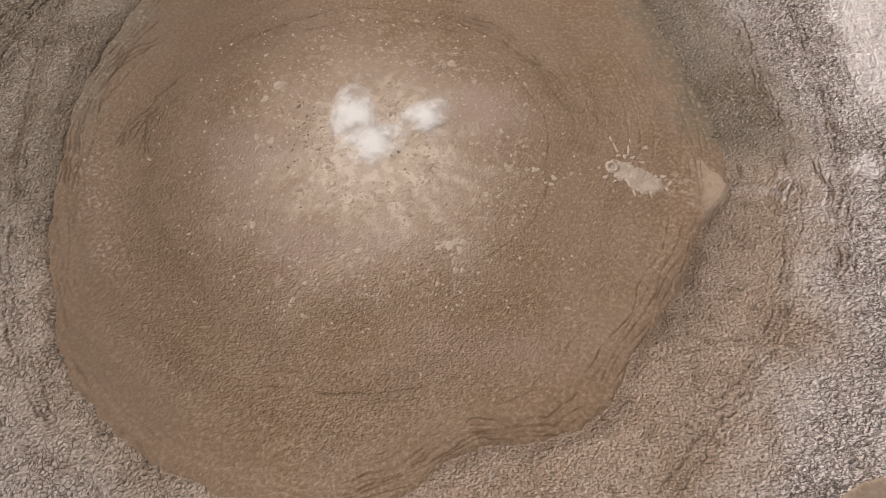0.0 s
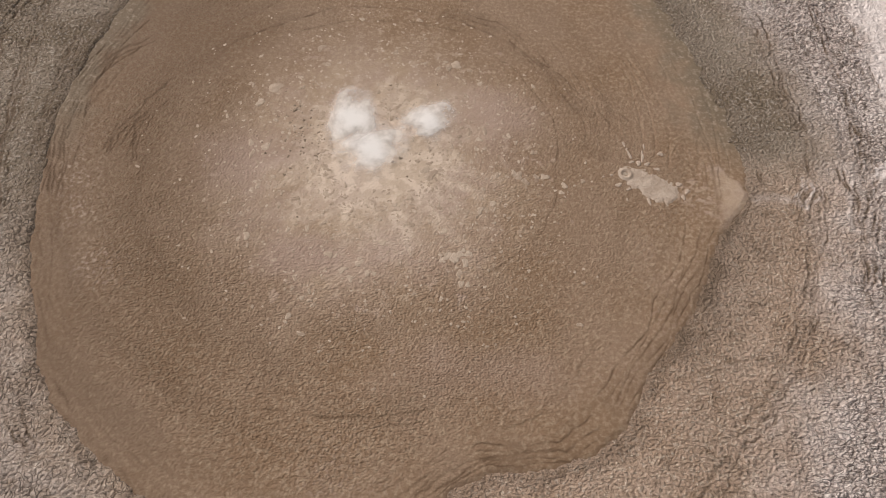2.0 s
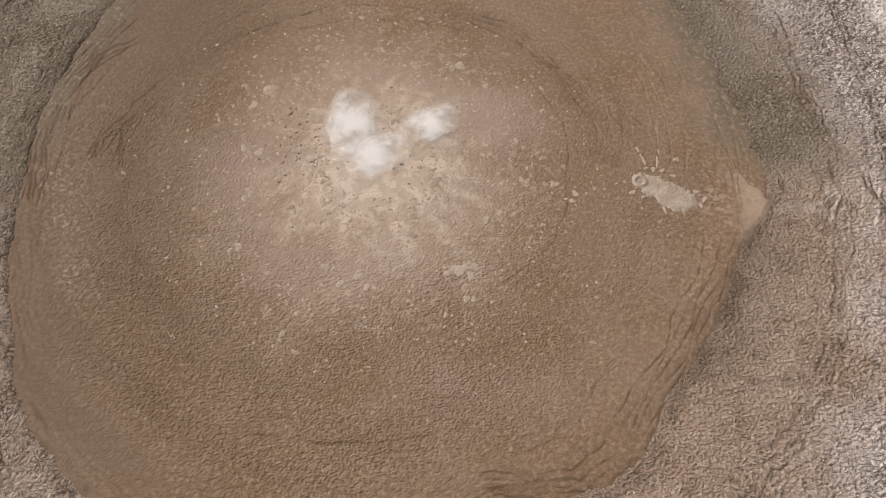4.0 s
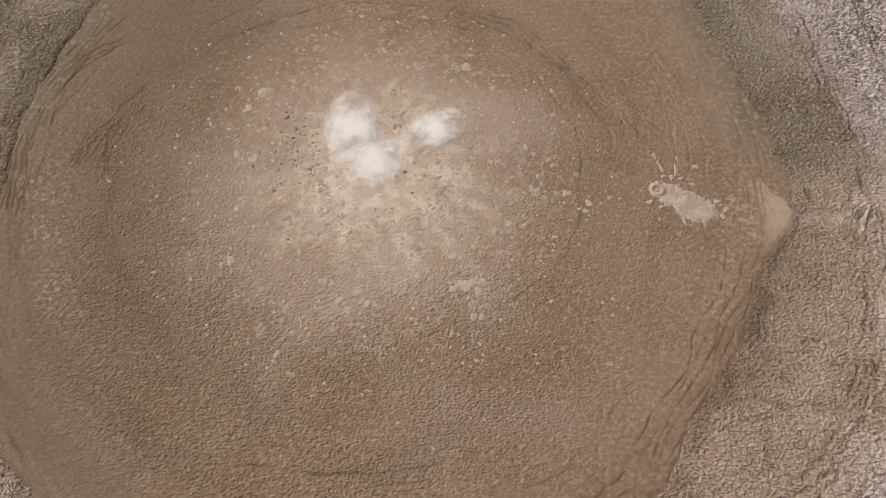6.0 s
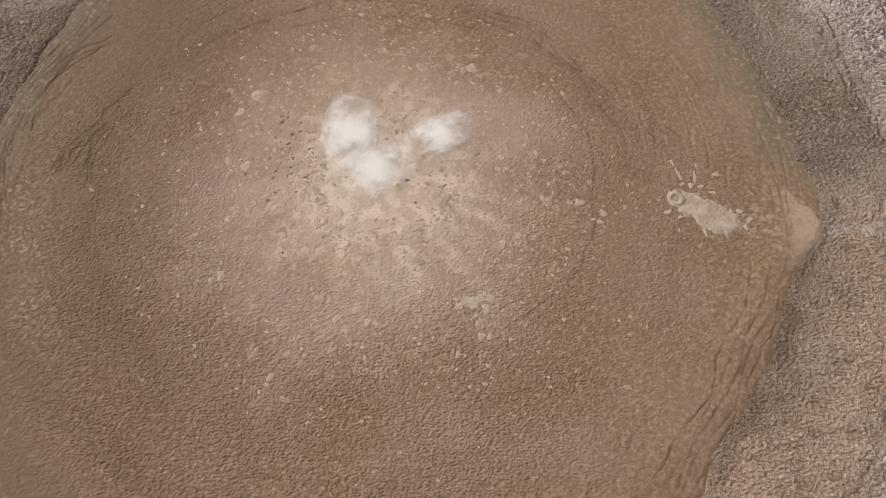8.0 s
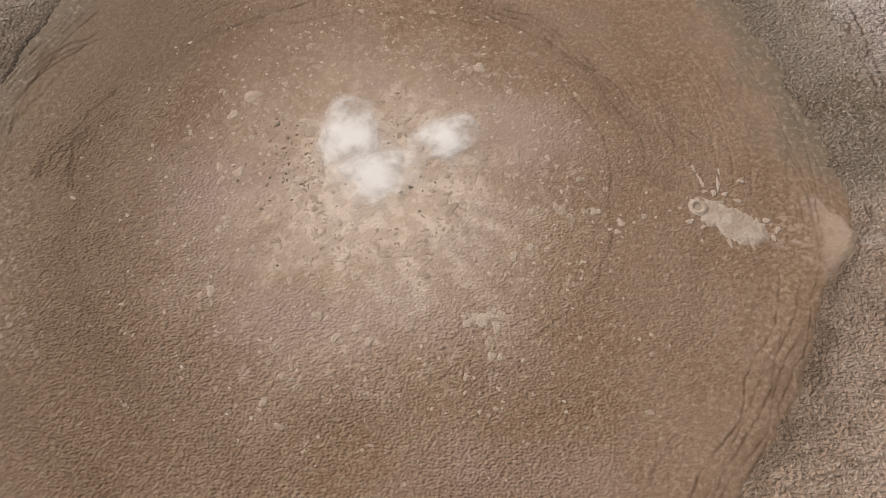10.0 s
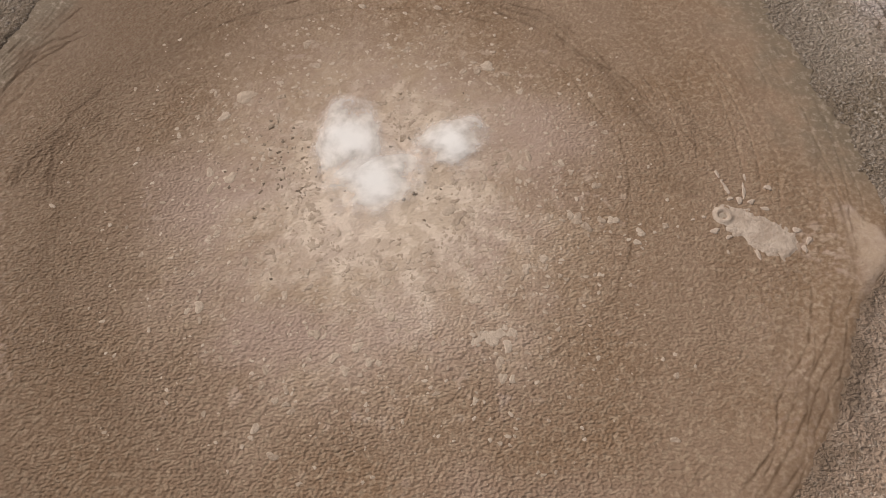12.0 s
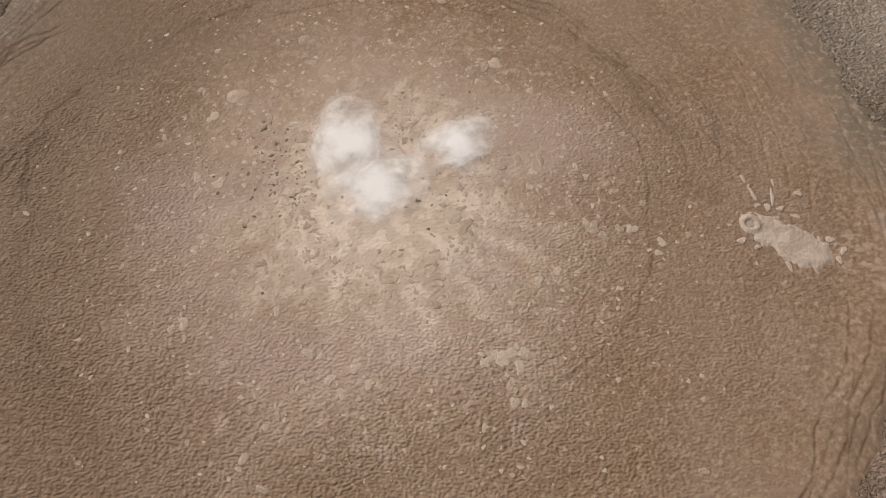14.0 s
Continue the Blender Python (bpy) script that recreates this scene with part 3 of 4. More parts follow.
def mound_material():
    m, nodes, links, s = material("patchy_fresh_mud")
    base = mixed(nodes, links, grain_of(nodes, links, 0.9, 4, 0.40, 0.62), (0.38, 0.285, 0.218), (0.50, 0.392, 0.316))
    base = mixed(nodes, links, grain_of(nodes, links, 4.0, 4, 0.58, 0.72), base, (0.32, 0.235, 0.175))
    links.new(base, s.inputs["Base Color"])
    s.inputs["Roughness"].default_value = 0.7
    bumped(nodes, links, s, grain_of(nodes, links, 5.0, 3, 0.2, 0.8), 0.08, 0.5)
    return m


MOUND_MUD = mound_material()


def vapour_material():
    """Thin white vapour: densest at the middle of each puff, nothing at its rim."""
    m, nodes, links, s = material("white_vapour")
    nodes.remove(s)
    coord = nodes.new("ShaderNodeTexCoord")
    flat = nodes.new("ShaderNodeVectorMath")
    flat.operation = "MULTIPLY"
    flat.inputs[1].default_value = (1, 1, 0)
    links.new(coord.outputs["Object"], flat.inputs[0])
    far = nodes.new("ShaderNodeVectorMath")
    far.operation = "LENGTH"
    links.new(flat.outputs[0], far.inputs[0])
    ragged = nodes.new("ShaderNodeMath")
    ragged.operation = "MULTIPLY_ADD"
    ragged.inputs[1].default_value = 0.9
    links.new(grain_of(nodes, links, 1.4, 4, 0.25, 0.75), ragged.inputs[0])
    links.new(far.outputs["Value"], ragged.inputs[2])
    fade = nodes.new("ShaderNodeMapRange")
    fade.interpolation_type = "SMOOTHSTEP"
    fade.inputs[1].default_value, fade.inputs[2].default_value = 1.62, 0.35
    fade.inputs[3].default_value, fade.inputs[4].default_value = 0.0, 0.80
    links.new(ragged.outputs[0], fade.inputs[0])
    white, through_light, clear = nodes.new("ShaderNodeBsdfDiffuse"), nodes.new("ShaderNodeBsdfTranslucent"), nodes.new("ShaderNodeBsdfTransparent")
    for n in (white, through_light):
        n.inputs["Color"].default_value = (0.99, 0.945, 0.92, 1)
    both, out = nodes.new("ShaderNodeMixShader"), nodes.new("ShaderNodeMixShader")
    both.inputs[0].default_value = 0.03
    links.new(white.outputs[0], both.inputs[1])
    links.new(through_light.outputs[0], both.inputs[2])
    links.new(fade.outputs[0], out.inputs[0])
    links.new(clear.outputs[0], out.inputs[1])
    links.new(both.outputs[0], out.inputs[2])
    links.new(out.outputs[0], nodes["Material Output"].inputs["Surface"])
    return m


VAPOUR = vapour_material()


# ---------------------------------------------------------------- large structure
def sheet(name, xs, ys, height, keep, masks, mat):
    """A mesh over the lines xs and ys, with the faces that keep() lets stand and one number a corner for each mask."""
    gx, gy = np.meshgrid(xs, ys)
    gx, gy = gx.ravel(), gy.ravel()
    nx, ny = len(xs), len(ys)
    i = (np.arange(ny - 1)[:, None] * nx + np.arange(nx - 1)[None, :]).ravel()
    ok = keep(gx, gy)
    i = i[ok[i] | ok[i + 1] | ok[i + nx] | ok[i + nx + 1]]
    quads = np.stack((i, i + 1, i + nx + 1, i + nx), 1)
    used = np.unique(quads)
    order = np.full(gx.size, -1)
    order[used] = np.arange(used.size)
    x, y = gx[used], gy[used]
    z = height(x, y)
    me = bpy.data.meshes.new(name)
    me.vertices.add(used.size)
    me.vertices.foreach_set("co", np.stack((x, y, z), 1).astype(np.float32).ravel())
    me.loops.add(quads.size)
    me.loops.foreach_set("vertex_index", order[quads].astype(np.int32).ravel())
    me.polygons.add(len(quads))
    me.polygons.foreach_set("loop_start", np.arange(0, quads.size, 4, dtype=np.int32))
    me.update(calc_edges=True)
    me.shade_smooth()
    for key, function in masks.items():
        layer = me.attributes.new(key, "FLOAT", "POINT")
        layer.data.foreach_set("value", function(x, y).astype(np.float32))
    me.materials.append(mat)
    me.validate()
    return new(name, me)


def dried(x, y):
    r, a = about_vent(x, y)
    q = np.hypot((x - VENT[0] - 1.2), (y - VENT[1] + 2.2) / 1.05)
    rays = 2.0 * ripple(a * 46, r * 0.16, 84, 46) * smooth(2, 7, r)
    core = smooth(17.2, 2.5, q + 2.2 * clouds(x * 0.16, y * 0.16, 80, 3) + 0.8 * rays)
    speck = smooth(0.2, 0.5, clouds(x * 1.0, y * 1.0, 81, 4) + 0.75 * smooth(19, 5, q) - 0.5) * smooth(21, 13, q)
    band = np.clip(-strokes(x, y, [(p, w, -d) for p, w, d in PALE], 85, 0.8), 0, 1)
    far = (0.30 * smooth(0.0, 0.5, ripple(x * 0.07, y * 0.07, 83)) + 0.9 * band) * smooth(0.0, 0.6, clouds(x * 2.6 + y * 1.8, y * 2.6 - x * 1.8, 82, 2) + 0.1 * band)
    return np.clip(np.maximum(np.maximum(0.84 * core + 0.16 * speck * core, 0.5 * speck), np.maximum(far, 0.6 * fan(x, y))), 0, 1)


def rugged(x, y):
    """How deep the skin's small swells are: deepest on the open mud, low by the vent, along the shore and on one side."""
    r, a = about_vent(x, y)
    e = inshore(x, y)
    deep = 0.22 + 0.42 * smooth(6, 17, r + 3 * clouds(x * 0.15, y * 0.15, 101, 3))
    deep = deep * (0.4 + 0.6 * smooth(1.0, 6.0, e)) * (1 - 0.35 * smooth(2, 14, x)) * (1 - 0.35 * smooth(44, 52, y))
    return np.clip(deep * (1 + 0.2 * clouds(x * 0.22, y * 0.22, 102, 3)), 0.08, 0.8)


def rosy(x, y):
    """Faintly pink mud in large soft patches."""
    at = 0.0
    for cx, cy, rx, ry in ((-15.5, 38.5, 5.5, 4.0), (5.5, 44.0, 4.5, 4.5), (-8.0, 30.0, 6.0, 2.5), (4.0, 20.0, 9.0, 3.5)):
        at = np.maximum(at, smooth(1.2, 0.2, np.hypot((x - cx) / rx, (y - cy) / ry) + 0.3 * clouds(x * 0.2, y * 0.2, 86, 3)))
    return 0.5 * at * smooth(24, 34, y + 8)


def moist_shade(x, y):
    """Wetter bands and rings, with crack shade and light falloff on the left put into the colour."""
    # shade of the cracks and shore lines, drawn as dark colour
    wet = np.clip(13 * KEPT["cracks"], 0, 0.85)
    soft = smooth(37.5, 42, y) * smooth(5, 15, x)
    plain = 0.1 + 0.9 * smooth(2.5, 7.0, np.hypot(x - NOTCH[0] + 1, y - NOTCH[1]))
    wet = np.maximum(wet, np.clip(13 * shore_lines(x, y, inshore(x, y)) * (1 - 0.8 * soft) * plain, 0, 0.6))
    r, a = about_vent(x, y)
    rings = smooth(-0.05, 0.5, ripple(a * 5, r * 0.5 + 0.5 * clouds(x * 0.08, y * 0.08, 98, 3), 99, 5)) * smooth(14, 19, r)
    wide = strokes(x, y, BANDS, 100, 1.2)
    # light falloff at the upper left, darkened in the colour
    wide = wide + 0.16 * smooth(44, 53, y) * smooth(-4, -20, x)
    # darker to the left: partly darker mud, partly light falloff in the colour
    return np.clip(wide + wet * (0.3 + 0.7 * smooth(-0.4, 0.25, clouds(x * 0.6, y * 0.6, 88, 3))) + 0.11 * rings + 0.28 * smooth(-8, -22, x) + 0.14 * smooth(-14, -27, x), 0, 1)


def ashen(x, y):
    """Greyer, drier mud where the pool runs out into the bank without a step."""
    e = inshore(x, y) + 1.5 * clouds(x * 0.35, y * 0.35, 87, 3)
    return np.maximum(smooth(37.5, 44, y) * smooth(5, 15, x) * smooth(4.2, -0.5, e), 0.8 * smooth(-16, -24, x) * smooth(38, 46, y) * smooth(3.2, 0.2, e))


def salted(x, y):
    e = -inshore(x, y)
    side = smooth(-4.0, 6.0, x)
    edge = e - side * np.interp(y, [8, 22, 34, 40, 48], [7, 7.5, 6.5, 4.0, 3.0])
    return np.clip(smooth(-1.5, 6.5, edge + 2.5 * clouds(x * 0.2, y * 0.2, 90, 3)), 0, 1)


def crusted(x, y):
    """White salt crust, far out on one side, and the pale folds below the notch."""
    far = smooth(39.8, 42.5, x + 1.2 * clouds(x * 0.25, y * 0.25, 91, 3) - 0.06 * (y - 50)) * smooth(42, 50, y)
    braids = bundle([(30.1, 35.8), (31.3, 36.9), (31.9, 38.4)], 2, 0.4, 0.13, -0.8) + bundle([(30.7, 35.3), (32.0, 36.2), (32.7, 37.6)], 3, 0.4, 0.13, -0.8)
    spots = np.clip(-strokes(x, y, braids + [([(39.6, 40.2), (40.6, 38.2)], 1.2, -2.2), ([(35.3, 40.2), (36.2, 38.7), (36.2, 37.3), (35.3, 36.1), (34.8, 34.7), (35.2, 33.2)], 0.45, -0.5),
                                             ([(26.9, 36.1), (28.8, 36.2), (30.3, 36.4)], 0.45, -0.35)], 92, 0.5), 0, 1)
    return np.clip(np.maximum(far, spots), 0, 1)


def dark_bank(x, y):
    """Darker, greyer mud: the bank on one side, and along the rim on the other."""
    e = -inshore(x, y)
    soft = smooth(37.0, 42, y) * smooth(5, 15, x)
    rim = smooth(5, 15, x) * (1.0 * soft * smooth(12, 3.5, e) + 0.12 * (1 - soft) * smooth(18, 25, y) * smooth(6.5, 0.5, e + 1.5 * clouds(x * 0.3, y * 0.3, 97, 3)))
    return np.clip(rim + smooth(-6, -19, x + 3 * clouds(x * 0.1, y * 0.1, 95, 3)) * (0.42 + 0.58 * smooth(24, 38, y)), 0, 1)


def netted(x, y):
    """Where the crust has dried into a net of cracks."""
    patchy = 0.3 + 0.7 * smooth(-0.35, 0.3, clouds(x * 0.45, y * 0.45, 104, 3))
    return smooth(-10, -20, x) * (0.35 + 0.65 * smooth(44, 34, y)) * patchy


def creased(x, y):
    """How dark and open the crust's creases are: hardly at all on the younger mud near the shore."""
    e = -inshore(x, y)
    patchy = smooth(-0.7, 0.5, clouds(x * 0.3, y * 0.3, 103, 3))
    return np.clip((0.42 + 0.58 * smooth(4, 12, e) + 0.6 * smooth(-8, -18, x)) * (0.6 + 0.4 * patchy) * (1 - crusted(x, y)), 0, 1)


def damp_shade(x, y):
    """Shade of the gullies put into the colour, and wet mud up in the rim on one side."""
    # furrow depth turned into painted shade, broken by noise
    gully_shade = np.clip(16 * KEPT["gullies"], 0, 0.9) * (0.35 + 0.65 * smooth(-0.5, 0.3, clouds(x * 0.5, y * 0.5, 96, 4)))
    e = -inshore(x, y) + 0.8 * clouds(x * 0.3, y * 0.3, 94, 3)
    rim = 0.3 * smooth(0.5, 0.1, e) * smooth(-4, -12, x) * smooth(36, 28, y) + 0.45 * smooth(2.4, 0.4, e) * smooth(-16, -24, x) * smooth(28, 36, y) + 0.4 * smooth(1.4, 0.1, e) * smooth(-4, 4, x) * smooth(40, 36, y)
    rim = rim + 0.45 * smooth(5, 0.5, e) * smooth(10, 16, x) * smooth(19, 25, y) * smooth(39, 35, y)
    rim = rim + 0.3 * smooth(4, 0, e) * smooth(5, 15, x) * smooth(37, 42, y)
    return np.clip(np.maximum(gully_shade, rim), 0, 1)


def spread(low, high, step, reach, centre_step):
    """Even lines between low and high, then wider and wider ones as far as reach."""
    inner = list(np.arange(low, high, step))
    out, gap, v = [], centre_step, high
    while v < reach:
        out.append(v)
        v, gap = v + gap, gap * 1.35
    back, gap, v = [], centre_step, low - step
    while v > -reach:
        back.append(v)
        v, gap = v - gap, gap * 1.35
    return np.array(back[::-1] + inner + out)


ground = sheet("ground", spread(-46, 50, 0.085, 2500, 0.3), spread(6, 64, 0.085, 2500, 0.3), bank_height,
               lambda x, y: inshore(x, y) < 1.2, {"salted": salted, "crusted": crusted, "dark_bank": dark_bank, "damp_shade": damp_shade, "netted": netted, "creased": creased}, BANK)
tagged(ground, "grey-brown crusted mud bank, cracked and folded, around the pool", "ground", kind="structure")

mud_pool = sheet("mud_pool", np.arange(-34, 29, 0.075), np.concatenate((np.arange(7, 63, 0.075), np.arange(63, 78, 0.4))), mud_height,
                 lambda x, y: inshore(x, y) > -0.9, {"dried": dried, "rosy": rosy, "ashen": ashen, "moist_shade": moist_shade, "rugged": rugged}, MUD)
tagged(mud_pool, "brown wrinkled mud pool with concentric folds and pale dried centre", "mud pool", kind="structure")


def puddle_edge(x, y):
    return 1 - np.hypot((x - 33.9) / 4.4, (y - 9.0) / 2.6) + 0.05 * clouds(x * 0.5, y * 0.5, 170, 3)


def puddle_height(x, y):
    level = float(np.max(bank_height(np.array([30.2, 32.0, 33.8]), np.array([10.7, 11.5, 11.8]))))
    return level + 0.05 - 0.5 * smooth(0.02, -0.12, puddle_edge(x, y)) + 0.03 * clouds(x * 0.6, y * 0.6, 171, 3)


small_mud_pool = sheet("small_mud_pool", np.arange(28.5, 39.5, 0.15), np.arange(5.5, 12.5, 0.15), puddle_height, lambda x, y: puddle_edge(x, y) > -0.12,
                       {"dried": lambda x, y: 0.4 + 0 * x, "ashen": lambda x, y: 0.35 + 0 * x, "rugged": lambda x, y: 0.15 + 0 * x}, MUD)
tagged(small_mud_pool, "small second pool of smooth olive-brown mud in the bank", "mud pool", kind="structure")


# ---------------------------------------------------------------- things
def lump_mesh(name, seed, flat=0.45, detail=2, ragged=0.35):
    """A broken, flattened lump of mud about 1 m across, its foot a little below 0."""
    bm = bmesh.new()
    bmesh.ops.create_icosphere(bm, subdivisions=detail, radius=0.5)
    shift = Vector((seed * 3.7, seed * 1.9, seed * 5.3))
    for v in bm.verts:
        d = v.co.normalized()
        k = 1 + ragged * (noise.noise(d * 1.3 + shift) + 0.6 * noise.noise(d * 3.1 + shift))
        v.co = d * 0.5 * k
        v.co.z *= flat
        if v.co.z < 0:
            v.co.z *= 0.5
    me = bpy.data.meshes.new(name)
    bm.to_mesh(me)
    bm.free()
    me.shade_smooth()
    return me


def flake_arrays(seed, corners=13, thick=0.05):
    """Corners and faces of a ragged flat scab of mud, about 1 m across."""
    dice = random.Random(seed)
    p, q, w = dice.uniform(0, 6.3), dice.uniform(0, 6.3), dice.uniform(0.1, 0.3)
    rim = [0.44 * (1 + w * math.sin(12.57 * k / corners + p) + 0.15 * math.sin(18.85 * k / corners + q) + dice.uniform(-0.13, 0.13)) for k in range(corners)]
    rings = ((1.05, -0.08), (0.98, thick * 0.4), (0.80, thick), (0.4, thick * 1.2))
    verts, faces = [], []
    for scale, z in rings:
        for k in range(corners):
            t = 2 * math.pi * k / corners
            verts.append((rim[k] * scale * math.cos(t), rim[k] * scale * math.sin(t), z + (dice.uniform(-0.012, 0.012) if z > 0 else 0)))
    for j in range(len(rings) - 1):
        for k in range(corners):
            n = (k + 1) % corners
            faces.append((j * corners + k, j * corners + n, (j + 1) * corners + n, (j + 1) * corners + k))
    faces.append(tuple(3 * corners + k for k in range(corners)))
    return verts, faces


def flake_mesh(name, seed, corners=13):
    verts, faces = flake_arrays(seed, corners)
    me = bpy.data.meshes.new(name)
    me.from_pydata(verts, [], faces)
    me.update()
    me.shade_smooth()
    return me


def grounds(points, reach=0.12):
    """Height of the mud under each point, near the top of the wrinkles there."""
    p = np.array(points, float)
    tries = [mud_height(p[:, 0] + dx, p[:, 1] + dy) for dx, dy in ((0, 0), (reach, 0), (-reach, 0), (0, reach), (0, -reach))]
    return 0.5 * np.mean(tries, axis=0) + 0.5 * np.max(tries, axis=0)


def lay(name, meshes, mat, spots, label, category, group, sink=0.03):
    """Things on the mud: spots are x, y, size, turn, stretch, squash."""
    for k, ((x, y, size, turn, stretch, squash), z) in enumerate(zip(spots, grounds([p[:2] for p in spots]))):
        me = meshes[k % len(meshes)]
        if not me.materials:
            me.materials.append(mat)
        ob = new(name, me)
        ob.matrix_world = Matrix.LocRotScale((x, y, float(z) - sink * size), Euler((0, 0, turn)), (size * stretch, size, size * squash))
        tagged(ob, label, category, group)


dice = random.Random(7)


def scatter(count, inner, spread_out, low, high, power=2.5):
    out = []
    while len(out) < count:
        r, a = inner + abs(dice.gauss(0, 1)) * spread_out, dice.uniform(0, 2 * math.pi)
        x, y = VENT[0] + 1.4 + r * math.cos(a), VENT[1] - 2.2 + 1.05 * r * math.sin(a)
        if math.hypot(x - VENT[0], y - VENT[1]) > 3.2 and r < 21:
            out.append((x, y, low + (high - low) * dice.random() ** power, dice.uniform(0, 6.28), dice.uniform(0.9, 1.5), dice.uniform(0.6, 1.2)))
    return out


# pale scabs of dried mud that stand out singly
flakes = [flake_mesh("mud_flake", 100 + k) for k in range(12)]
KNOWN = [(-1.4, 33.0, 0.75), (9.7, 37.9, 0.85), (-13.6, 47.0, 1.5), (-14.8, 45.3, 0.9), (-13.7, 40.4, 0.9), (1.7, 49.8, 0.8), (2.4, 50.2, 1.0),
         (0.7, 49.6, 0.6), (0.2, 37.7, 1.2), (-0.3, 38.3, 0.9), (1.3, 32.4, 0.8), (3.0, 34.2, 0.8), (4.2, 34.4, 0.75), (2.5, 28.7, 0.7), (2.6, 27.8, 0.7),
         (3.1, 27.7, 0.5), (1.1, 26.5, 0.5), (-10.2, 27.2, 0.5), (-9.4, 26.4, 0.45), (-8.9, 27.0, 0.4), (-8.8, 26.2, 0.45), (-14.2, 31.7, 0.7),
         (8.0, 37.4, 0.8), (7.5, 37.9, 0.9), (7.1, 38.2, 0.7), (11.3, 37.1, 0.7), (11.0, 36.4, 0.5), (-10.1, 51.8, 0.7), (-3.2, 51.5, 0.7), (-5.5, 32.7, 0.5),
         (12.9, 37.6, 0.5), (5.7, 37.9, 0.6), (-6.5, 28.8, 0.7), (-5.9, 28.1, 0.6), (-5.3, 29.4, 0.7), (-4.6, 28.6, 0.6)]
lay("mud_flake", flakes, PALE_CLOD, [(x, y, s * 0.95, dice.uniform(0, 6.28), dice.uniform(1, 1.3), 0.9) for x, y, s in KNOWN],
    "pale flat flake of dried mud lying on the pool", "mud flake", "flakes of dried mud")
lay("mud_flake", flakes, PALE_CLOD, scatter(262, 3.0, 6.8, 0.2, 0.66, 2.4), "pale flat flake of dried mud lying on the pool", "mud flake", "flakes of dried mud")

# one large broken scab, in overlapping ragged plates
dice = random.Random(31)
plates = [flake_mesh("mud_scab", 200 + k, 19) for k in range(6)]
spots = []
for k in range(12):
    u, v = -1.15 + 0.21 * k, dice.gauss(0, 0.28)
    spots.append((2.2 + 1.0 * u, 30.1 + 0.35 * u + v, dice.uniform(0.5, 0.95) * (1.1 - 0.3 * abs(u)), dice.uniform(0, 6.28), dice.uniform(1.0, 1.4), 0.7))
lay("mud_scab", plates, SCAB, spots, "ragged pale plate of a large broken mud scab", "mud scab", "plates of the broken scab")


def crumbs(name, count, seed, inner, spread_out, low, high, mat, label):
    """Crumbs past counting, in one mesh."""
    global dice
    dice = random.Random(seed)
    spots = scatter(count, inner, spread_out, low, high)
    heights = grounds([p[:2] for p in spots])
    shapes = [flake_arrays(seed + k, 7, 0.025) for k in range(9)]
    verts, faces = [], []
    for k, ((x, y, size, turn, stretch, squash), z) in enumerate(zip(spots, heights)):
        v, f = shapes[k % 9]
        c, s, base = math.cos(turn), math.sin(turn), len(verts)
        verts += [(x + size * (stretch * p[0] * c - p[1] * s), y + size * (stretch * p[0] * s + p[1] * c), float(z) + size * squash * p[2]) for p in v]
        faces += [tuple(base + i for i in face) for face in f]
    me = bpy.data.meshes.new(name)
    me.from_pydata(verts, [], faces)
    me.update()
    me.shade_smooth()
    me.materials.append(mat)
    return tagged(new(name, me), label, "mud crumbs", kind="stuff")


crumbs("pale_mud_crumbs", 3000, 11, 4.0, 6.4, 0.10, 0.34, CRUMB, "pale crumbs of dried mud strewn round the vent")

# dark wet clods thrown out by the vent
dice = random.Random(23)
dark = [flake_mesh("wet_clod", 400 + k) if k % 2 else lump_mesh("wet_clod", 40 + k, 0.4, 2, 0.9) for k in range(10)]
spots = []
for cx, cy, sx, sy, n, low, high in ((-9.8, 42.0, 2.0, 1.8, 75, 0.10, 0.32), (-6.3, 43.4, 3.0, 2.2, 45, 0.08, 0.22), (-2.6, 40.4, 1.5, 1.8, 26, 0.08, 0.24),
                                     (-11.6, 44.6, 0.3, 0.2, 3, 0.25, 0.45), (-9.0, 39.8, 1.6, 1.2, 22, 0.09, 0.24), (-13.0, 41.0, 3.0, 4.0, 24, 0.08, 0.2)):
    spots += [(dice.gauss(cx, sx), dice.gauss(cy, sy), 0.8 * (low + (high - low) * dice.random() ** 2), dice.uniform(0, 6.28), dice.uniform(1, 1.8), 0.8) for _ in range(n)]
lay("wet_clod", dark, DARK_CLOD, spots, "small dark wet mud clod thrown from the vent", "mud clod", "clods thrown from the vent", 0.02)


# ---- the small mound with its own vent, and splashes beside it
def part(name, me, mat, parent, label=""):
    me.materials.append(mat)
    ob = new(name, me)
    ob.parent = parent
    return tagged(ob, label) if label else ob


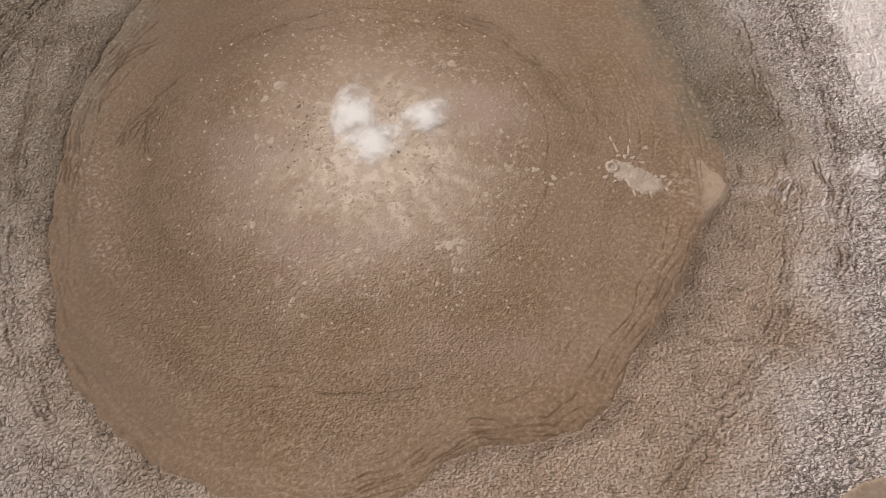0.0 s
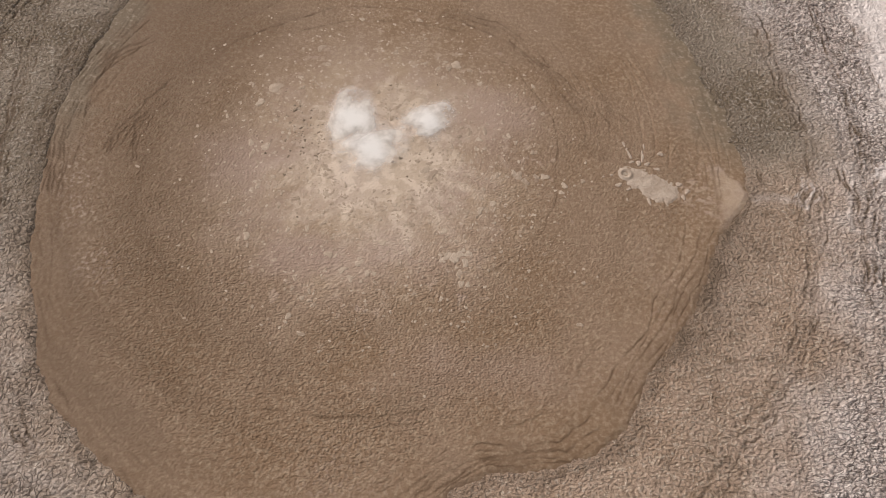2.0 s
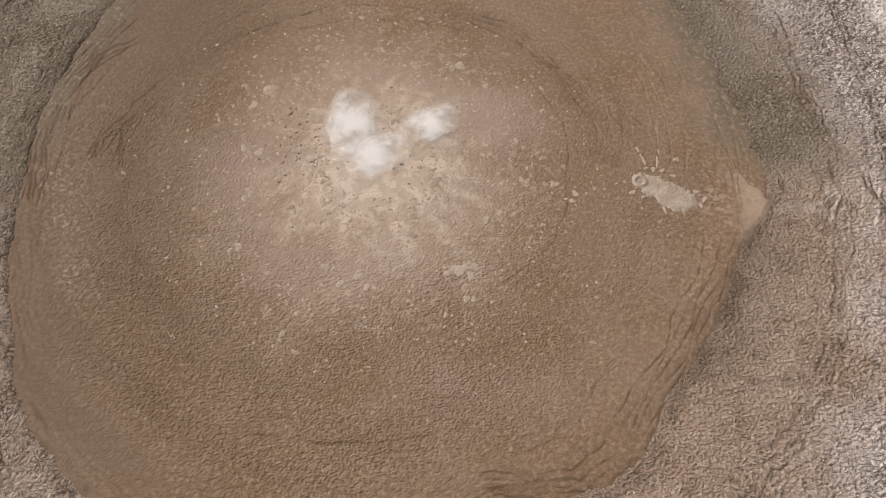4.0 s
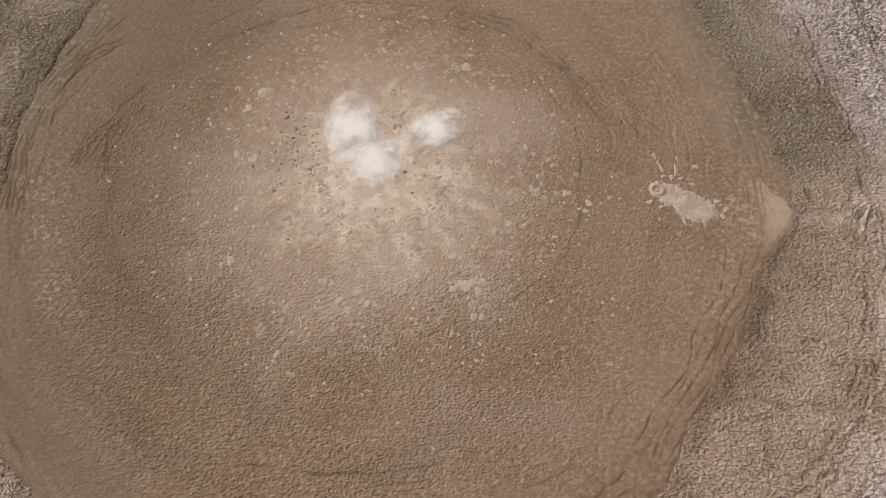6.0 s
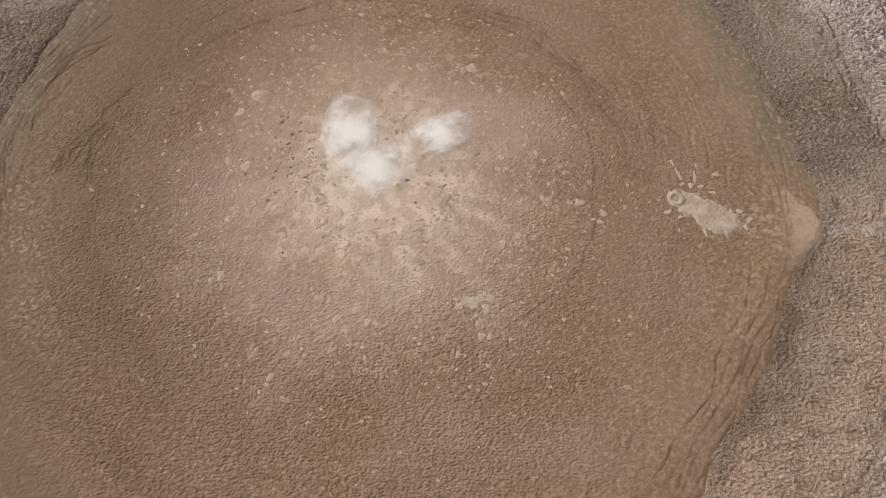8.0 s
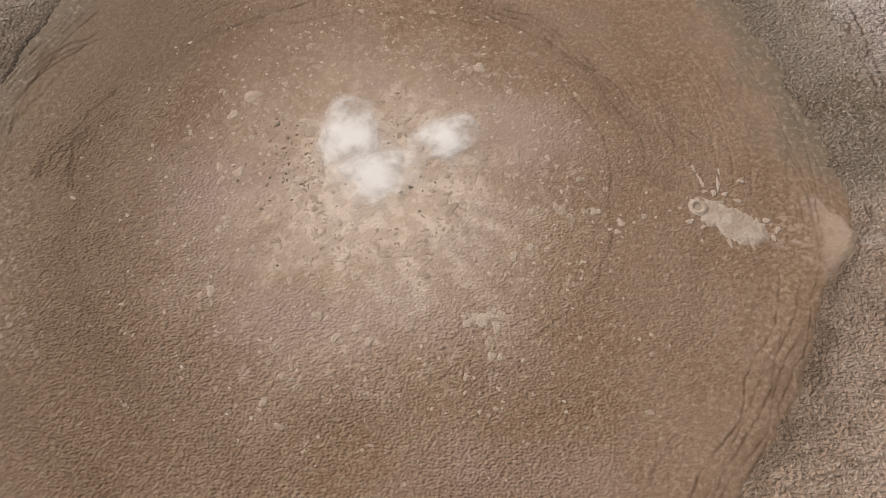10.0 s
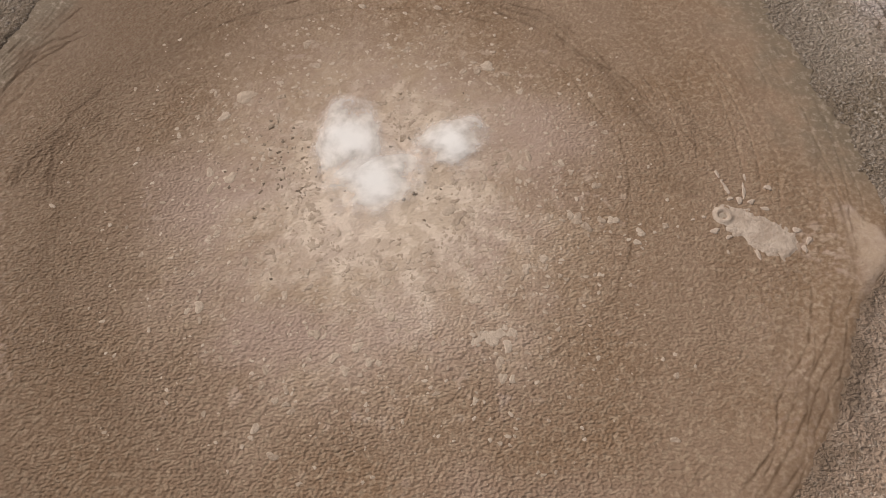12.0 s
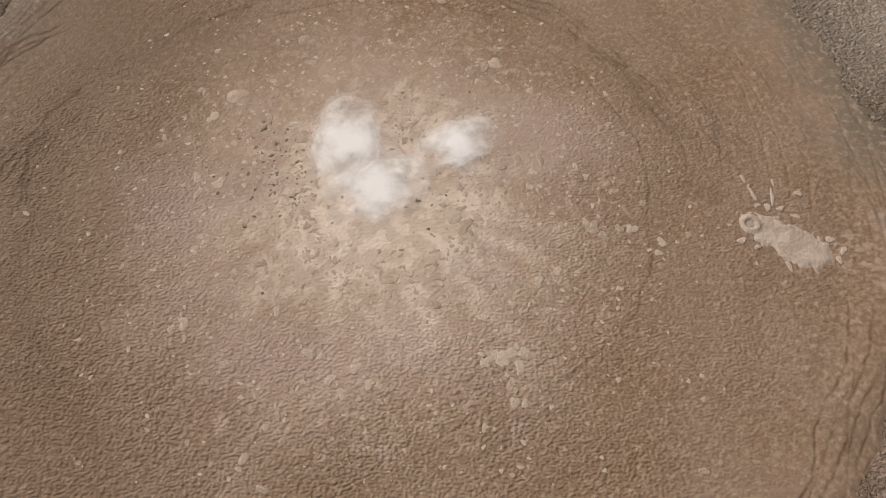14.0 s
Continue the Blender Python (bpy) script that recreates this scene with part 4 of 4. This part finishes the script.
def mound(x, y, turn):
    base = new("mud_mound")
    base.location, base.rotation_euler = (x, y, float(grounds([(x, y)])[0])), (0, 0, turn)
    tagged(base, "low pale wet mud mound with a round vent at its head", "mud mound")
    us, vs = np.linspace(-1.25, 4.6, 84), np.linspace(-1.8, 1.8, 52)
    gu, gv = np.meshgrid(us, vs)
    half = np.interp(gu, [-1.2, -0.95, -0.4, 0.2, 1.2, 2.5, 3.6, 4.2, 4.6], [0.0, 0.65, 1.05, 1.15, 1.2, 1.3, 1.15, 0.7, 0.0])
    half = half + (0.3 * clouds(gu * 1.1, gv * 0.5, 130, 3) + 0.09 * clouds(gu * 3.5, gv * 3.5, 132, 3)) * smooth(0.0, 1.2, gu)
    inside = half - np.abs(gv + 0.04 * gu)
    z = -0.10 + 0.11 * smooth(-0.3, 0.5, inside) + 0.03 * smooth(0, 0.8, inside) + 0.03 * clouds(gu * 1.8, gv * 1.8, 131, 4)
    d = np.hypot(gu + 0.15, gv)
    z = z + 0.08 * np.exp(-((d - 0.42) / 0.13) ** 2) - 0.08 * np.exp(-(d / 0.30) ** 4) - 0.03 * np.exp(-((d - 0.72) / 0.07) ** 2)
    n = len(us)
    quads = [(j * n + i, j * n + i + 1, (j + 1) * n + i + 1, (j + 1) * n + i) for j in range(len(vs) - 1) for i in range(n - 1)
             if inside[j, i] > -0.35 or inside[j + 1, i + 1] > -0.35]
    me = bpy.data.meshes.new("body")
    me.from_pydata(list(zip(gu.ravel().tolist(), gv.ravel().tolist(), z.ravel().tolist())), [], quads)
    me.validate()
    me.shade_smooth()
    part("body", me, MOUND_MUD, base)
    bm = bmesh.new()
    bmesh.ops.create_circle(bm, cap_ends=True, segments=20, radius=0.27)
    for v in bm.verts:
        v.co.z = 0.0
        v.co.x -= 0.15
    me = bpy.data.meshes.new("vent_plug")
    bm.to_mesh(me)
    bm.free()
    part("vent_plug", me, VENT_MUD, base, "grey wet mud filling the vent")


mound(16.75, 38.35, math.atan2(36.6 - 38.35, 20.2 - 16.75))

splash = [flake_mesh("mud_splash", 300 + k) for k in range(5)]
lay("mud_splash", splash, FRESH_MUD,
    [(16.85, 41.6, 0.24, -1.25, 3.2, 1.3), (17.2, 40.5, 0.28, -1.2, 3.8, 1.3), (18.58, 41.4, 0.2, 1.45, 3.2, 1.3), (18.3, 40.3, 0.28, 1.4, 4.4, 1.3), (17.05, 41.1, 0.2, 0.3, 1.2, 1.3),
     (18.25, 35.75, 0.28, -1.3, 3.4, 1.3), (19.9, 40.6, 0.5, 0.3, 1.0, 1.3), (17.9, 39.6, 0.5, 0.9, 1.2, 1.3), (18.6, 39.5, 0.4, 0.2, 1.3, 1.3), (17.3, 39.7, 0.35, 0.2, 1.3, 1.3),
     (15.4, 38.3, 0.22, 0.2, 1.6, 1.3), (14.7, 38.1, 0.18, 0.6, 1.6, 1.3), (19.4, 39.0, 0.35, -0.5, 1.8, 1.3), (15.9, 37.3, 0.45, 0.2, 1.4, 1.3), (16.7, 36.9, 0.35, 0.2, 1.2, 1.3),
     (21.0, 37.5, 0.45, 0.2, 1.5, 1.3), (21.6, 36.8, 0.4, 1.2, 1.5, 1.3), (21.2, 36.2, 0.4, 1.4, 1.5, 1.3)],
    "pale wet mud splash beside the small mound", "mud splash", "splashes beside the mound", -0.03)


# ---- the vent: a low bubble, and vapour rising from it
def bubble(x, y, radius):
    us = np.linspace(-1.1, 1.1, 60)
    gx, gy = np.meshgrid(us, us)
    d = np.hypot(gx, gy) + 0.03 * clouds(gx * 2, gy * 2, 140, 3)
    z = -0.2 + 0.20 * smooth(1.06, 0.66, d) + 0.06 * np.clip(1 - d * d, 0, 1) + 0.02 * clouds(gx * 3, gy * 3, 141, 3)
    quads = [(j * 60 + i, j * 60 + i + 1, (j + 1) * 60 + i + 1, (j + 1) * 60 + i) for j in range(59) for i in range(59) if d[j, i] < 1.06]
    me = bpy.data.meshes.new("mud_bubble")
    me.from_pydata(list(zip((gx * radius).ravel().tolist(), (gy * radius).ravel().tolist(), z.ravel().tolist())), [], quads)
    me.validate()
    me.shade_smooth()
    me.materials.append(FRESH_MUD)
    ob = new("mud_bubble", me)
    ob.location = (x, y, float(grounds([(x, y)])[0]))
    return tagged(ob, "low round bubble of smooth pale wet mud in the vent", "mud bubble")


bubble(VENT[0], VENT[1], 2.1)


def vapour(x, y, radius, height, seed, stretch, turn):
    """A low soft dome of vapour with a lumpy top."""
    bm = bmesh.new()
    bmesh.ops.create_icosphere(bm, subdivisions=4, radius=1.0)
    shift = Vector((seed * 2.3, seed * 4.1, 0.8))
    bmesh.ops.delete(bm, geom=[v for v in bm.verts if v.co.z < -0.01], context="VERTS")
    for v in bm.verts:
        d = v.co.normalized()
        w = 1.5 * (1 + 0.2 * noise.noise(d * 1.5 + shift) + 0.1 * noise.noise(d * 3.2 + shift))
        v.co = Vector((d.x * w, d.y * w, max(0.0, 1 - d.x * d.x - d.y * d.y) * (1 + 0.3 * noise.noise(d * 2.6 + shift))))
    me = bpy.data.meshes.new("vapour_puff")
    bm.to_mesh(me)
    bm.free()
    me.shade_smooth()
    me.materials.append(VAPOUR)
    puff = new("vapour_puff", me)
    puff.matrix_world = Matrix.LocRotScale((x, y, float(grounds([(x, y)])[0]) + 0.05), Euler((0, 0, turn)), (radius * stretch, radius, height))
    tagged(puff, "thin white puff of vapour rising from the mud vent", "vapour", "vapour over the vent")


vapour(-4.7, 40.2, 2.7, 0.22, 1, 1.15, 0.3)
vapour(-6.6, 43.4, 2.7, 0.26, 2, 1.25, 1.5)
vapour(-0.1, 43.4, 2.2, 0.2, 3, 1.2, 0.5)
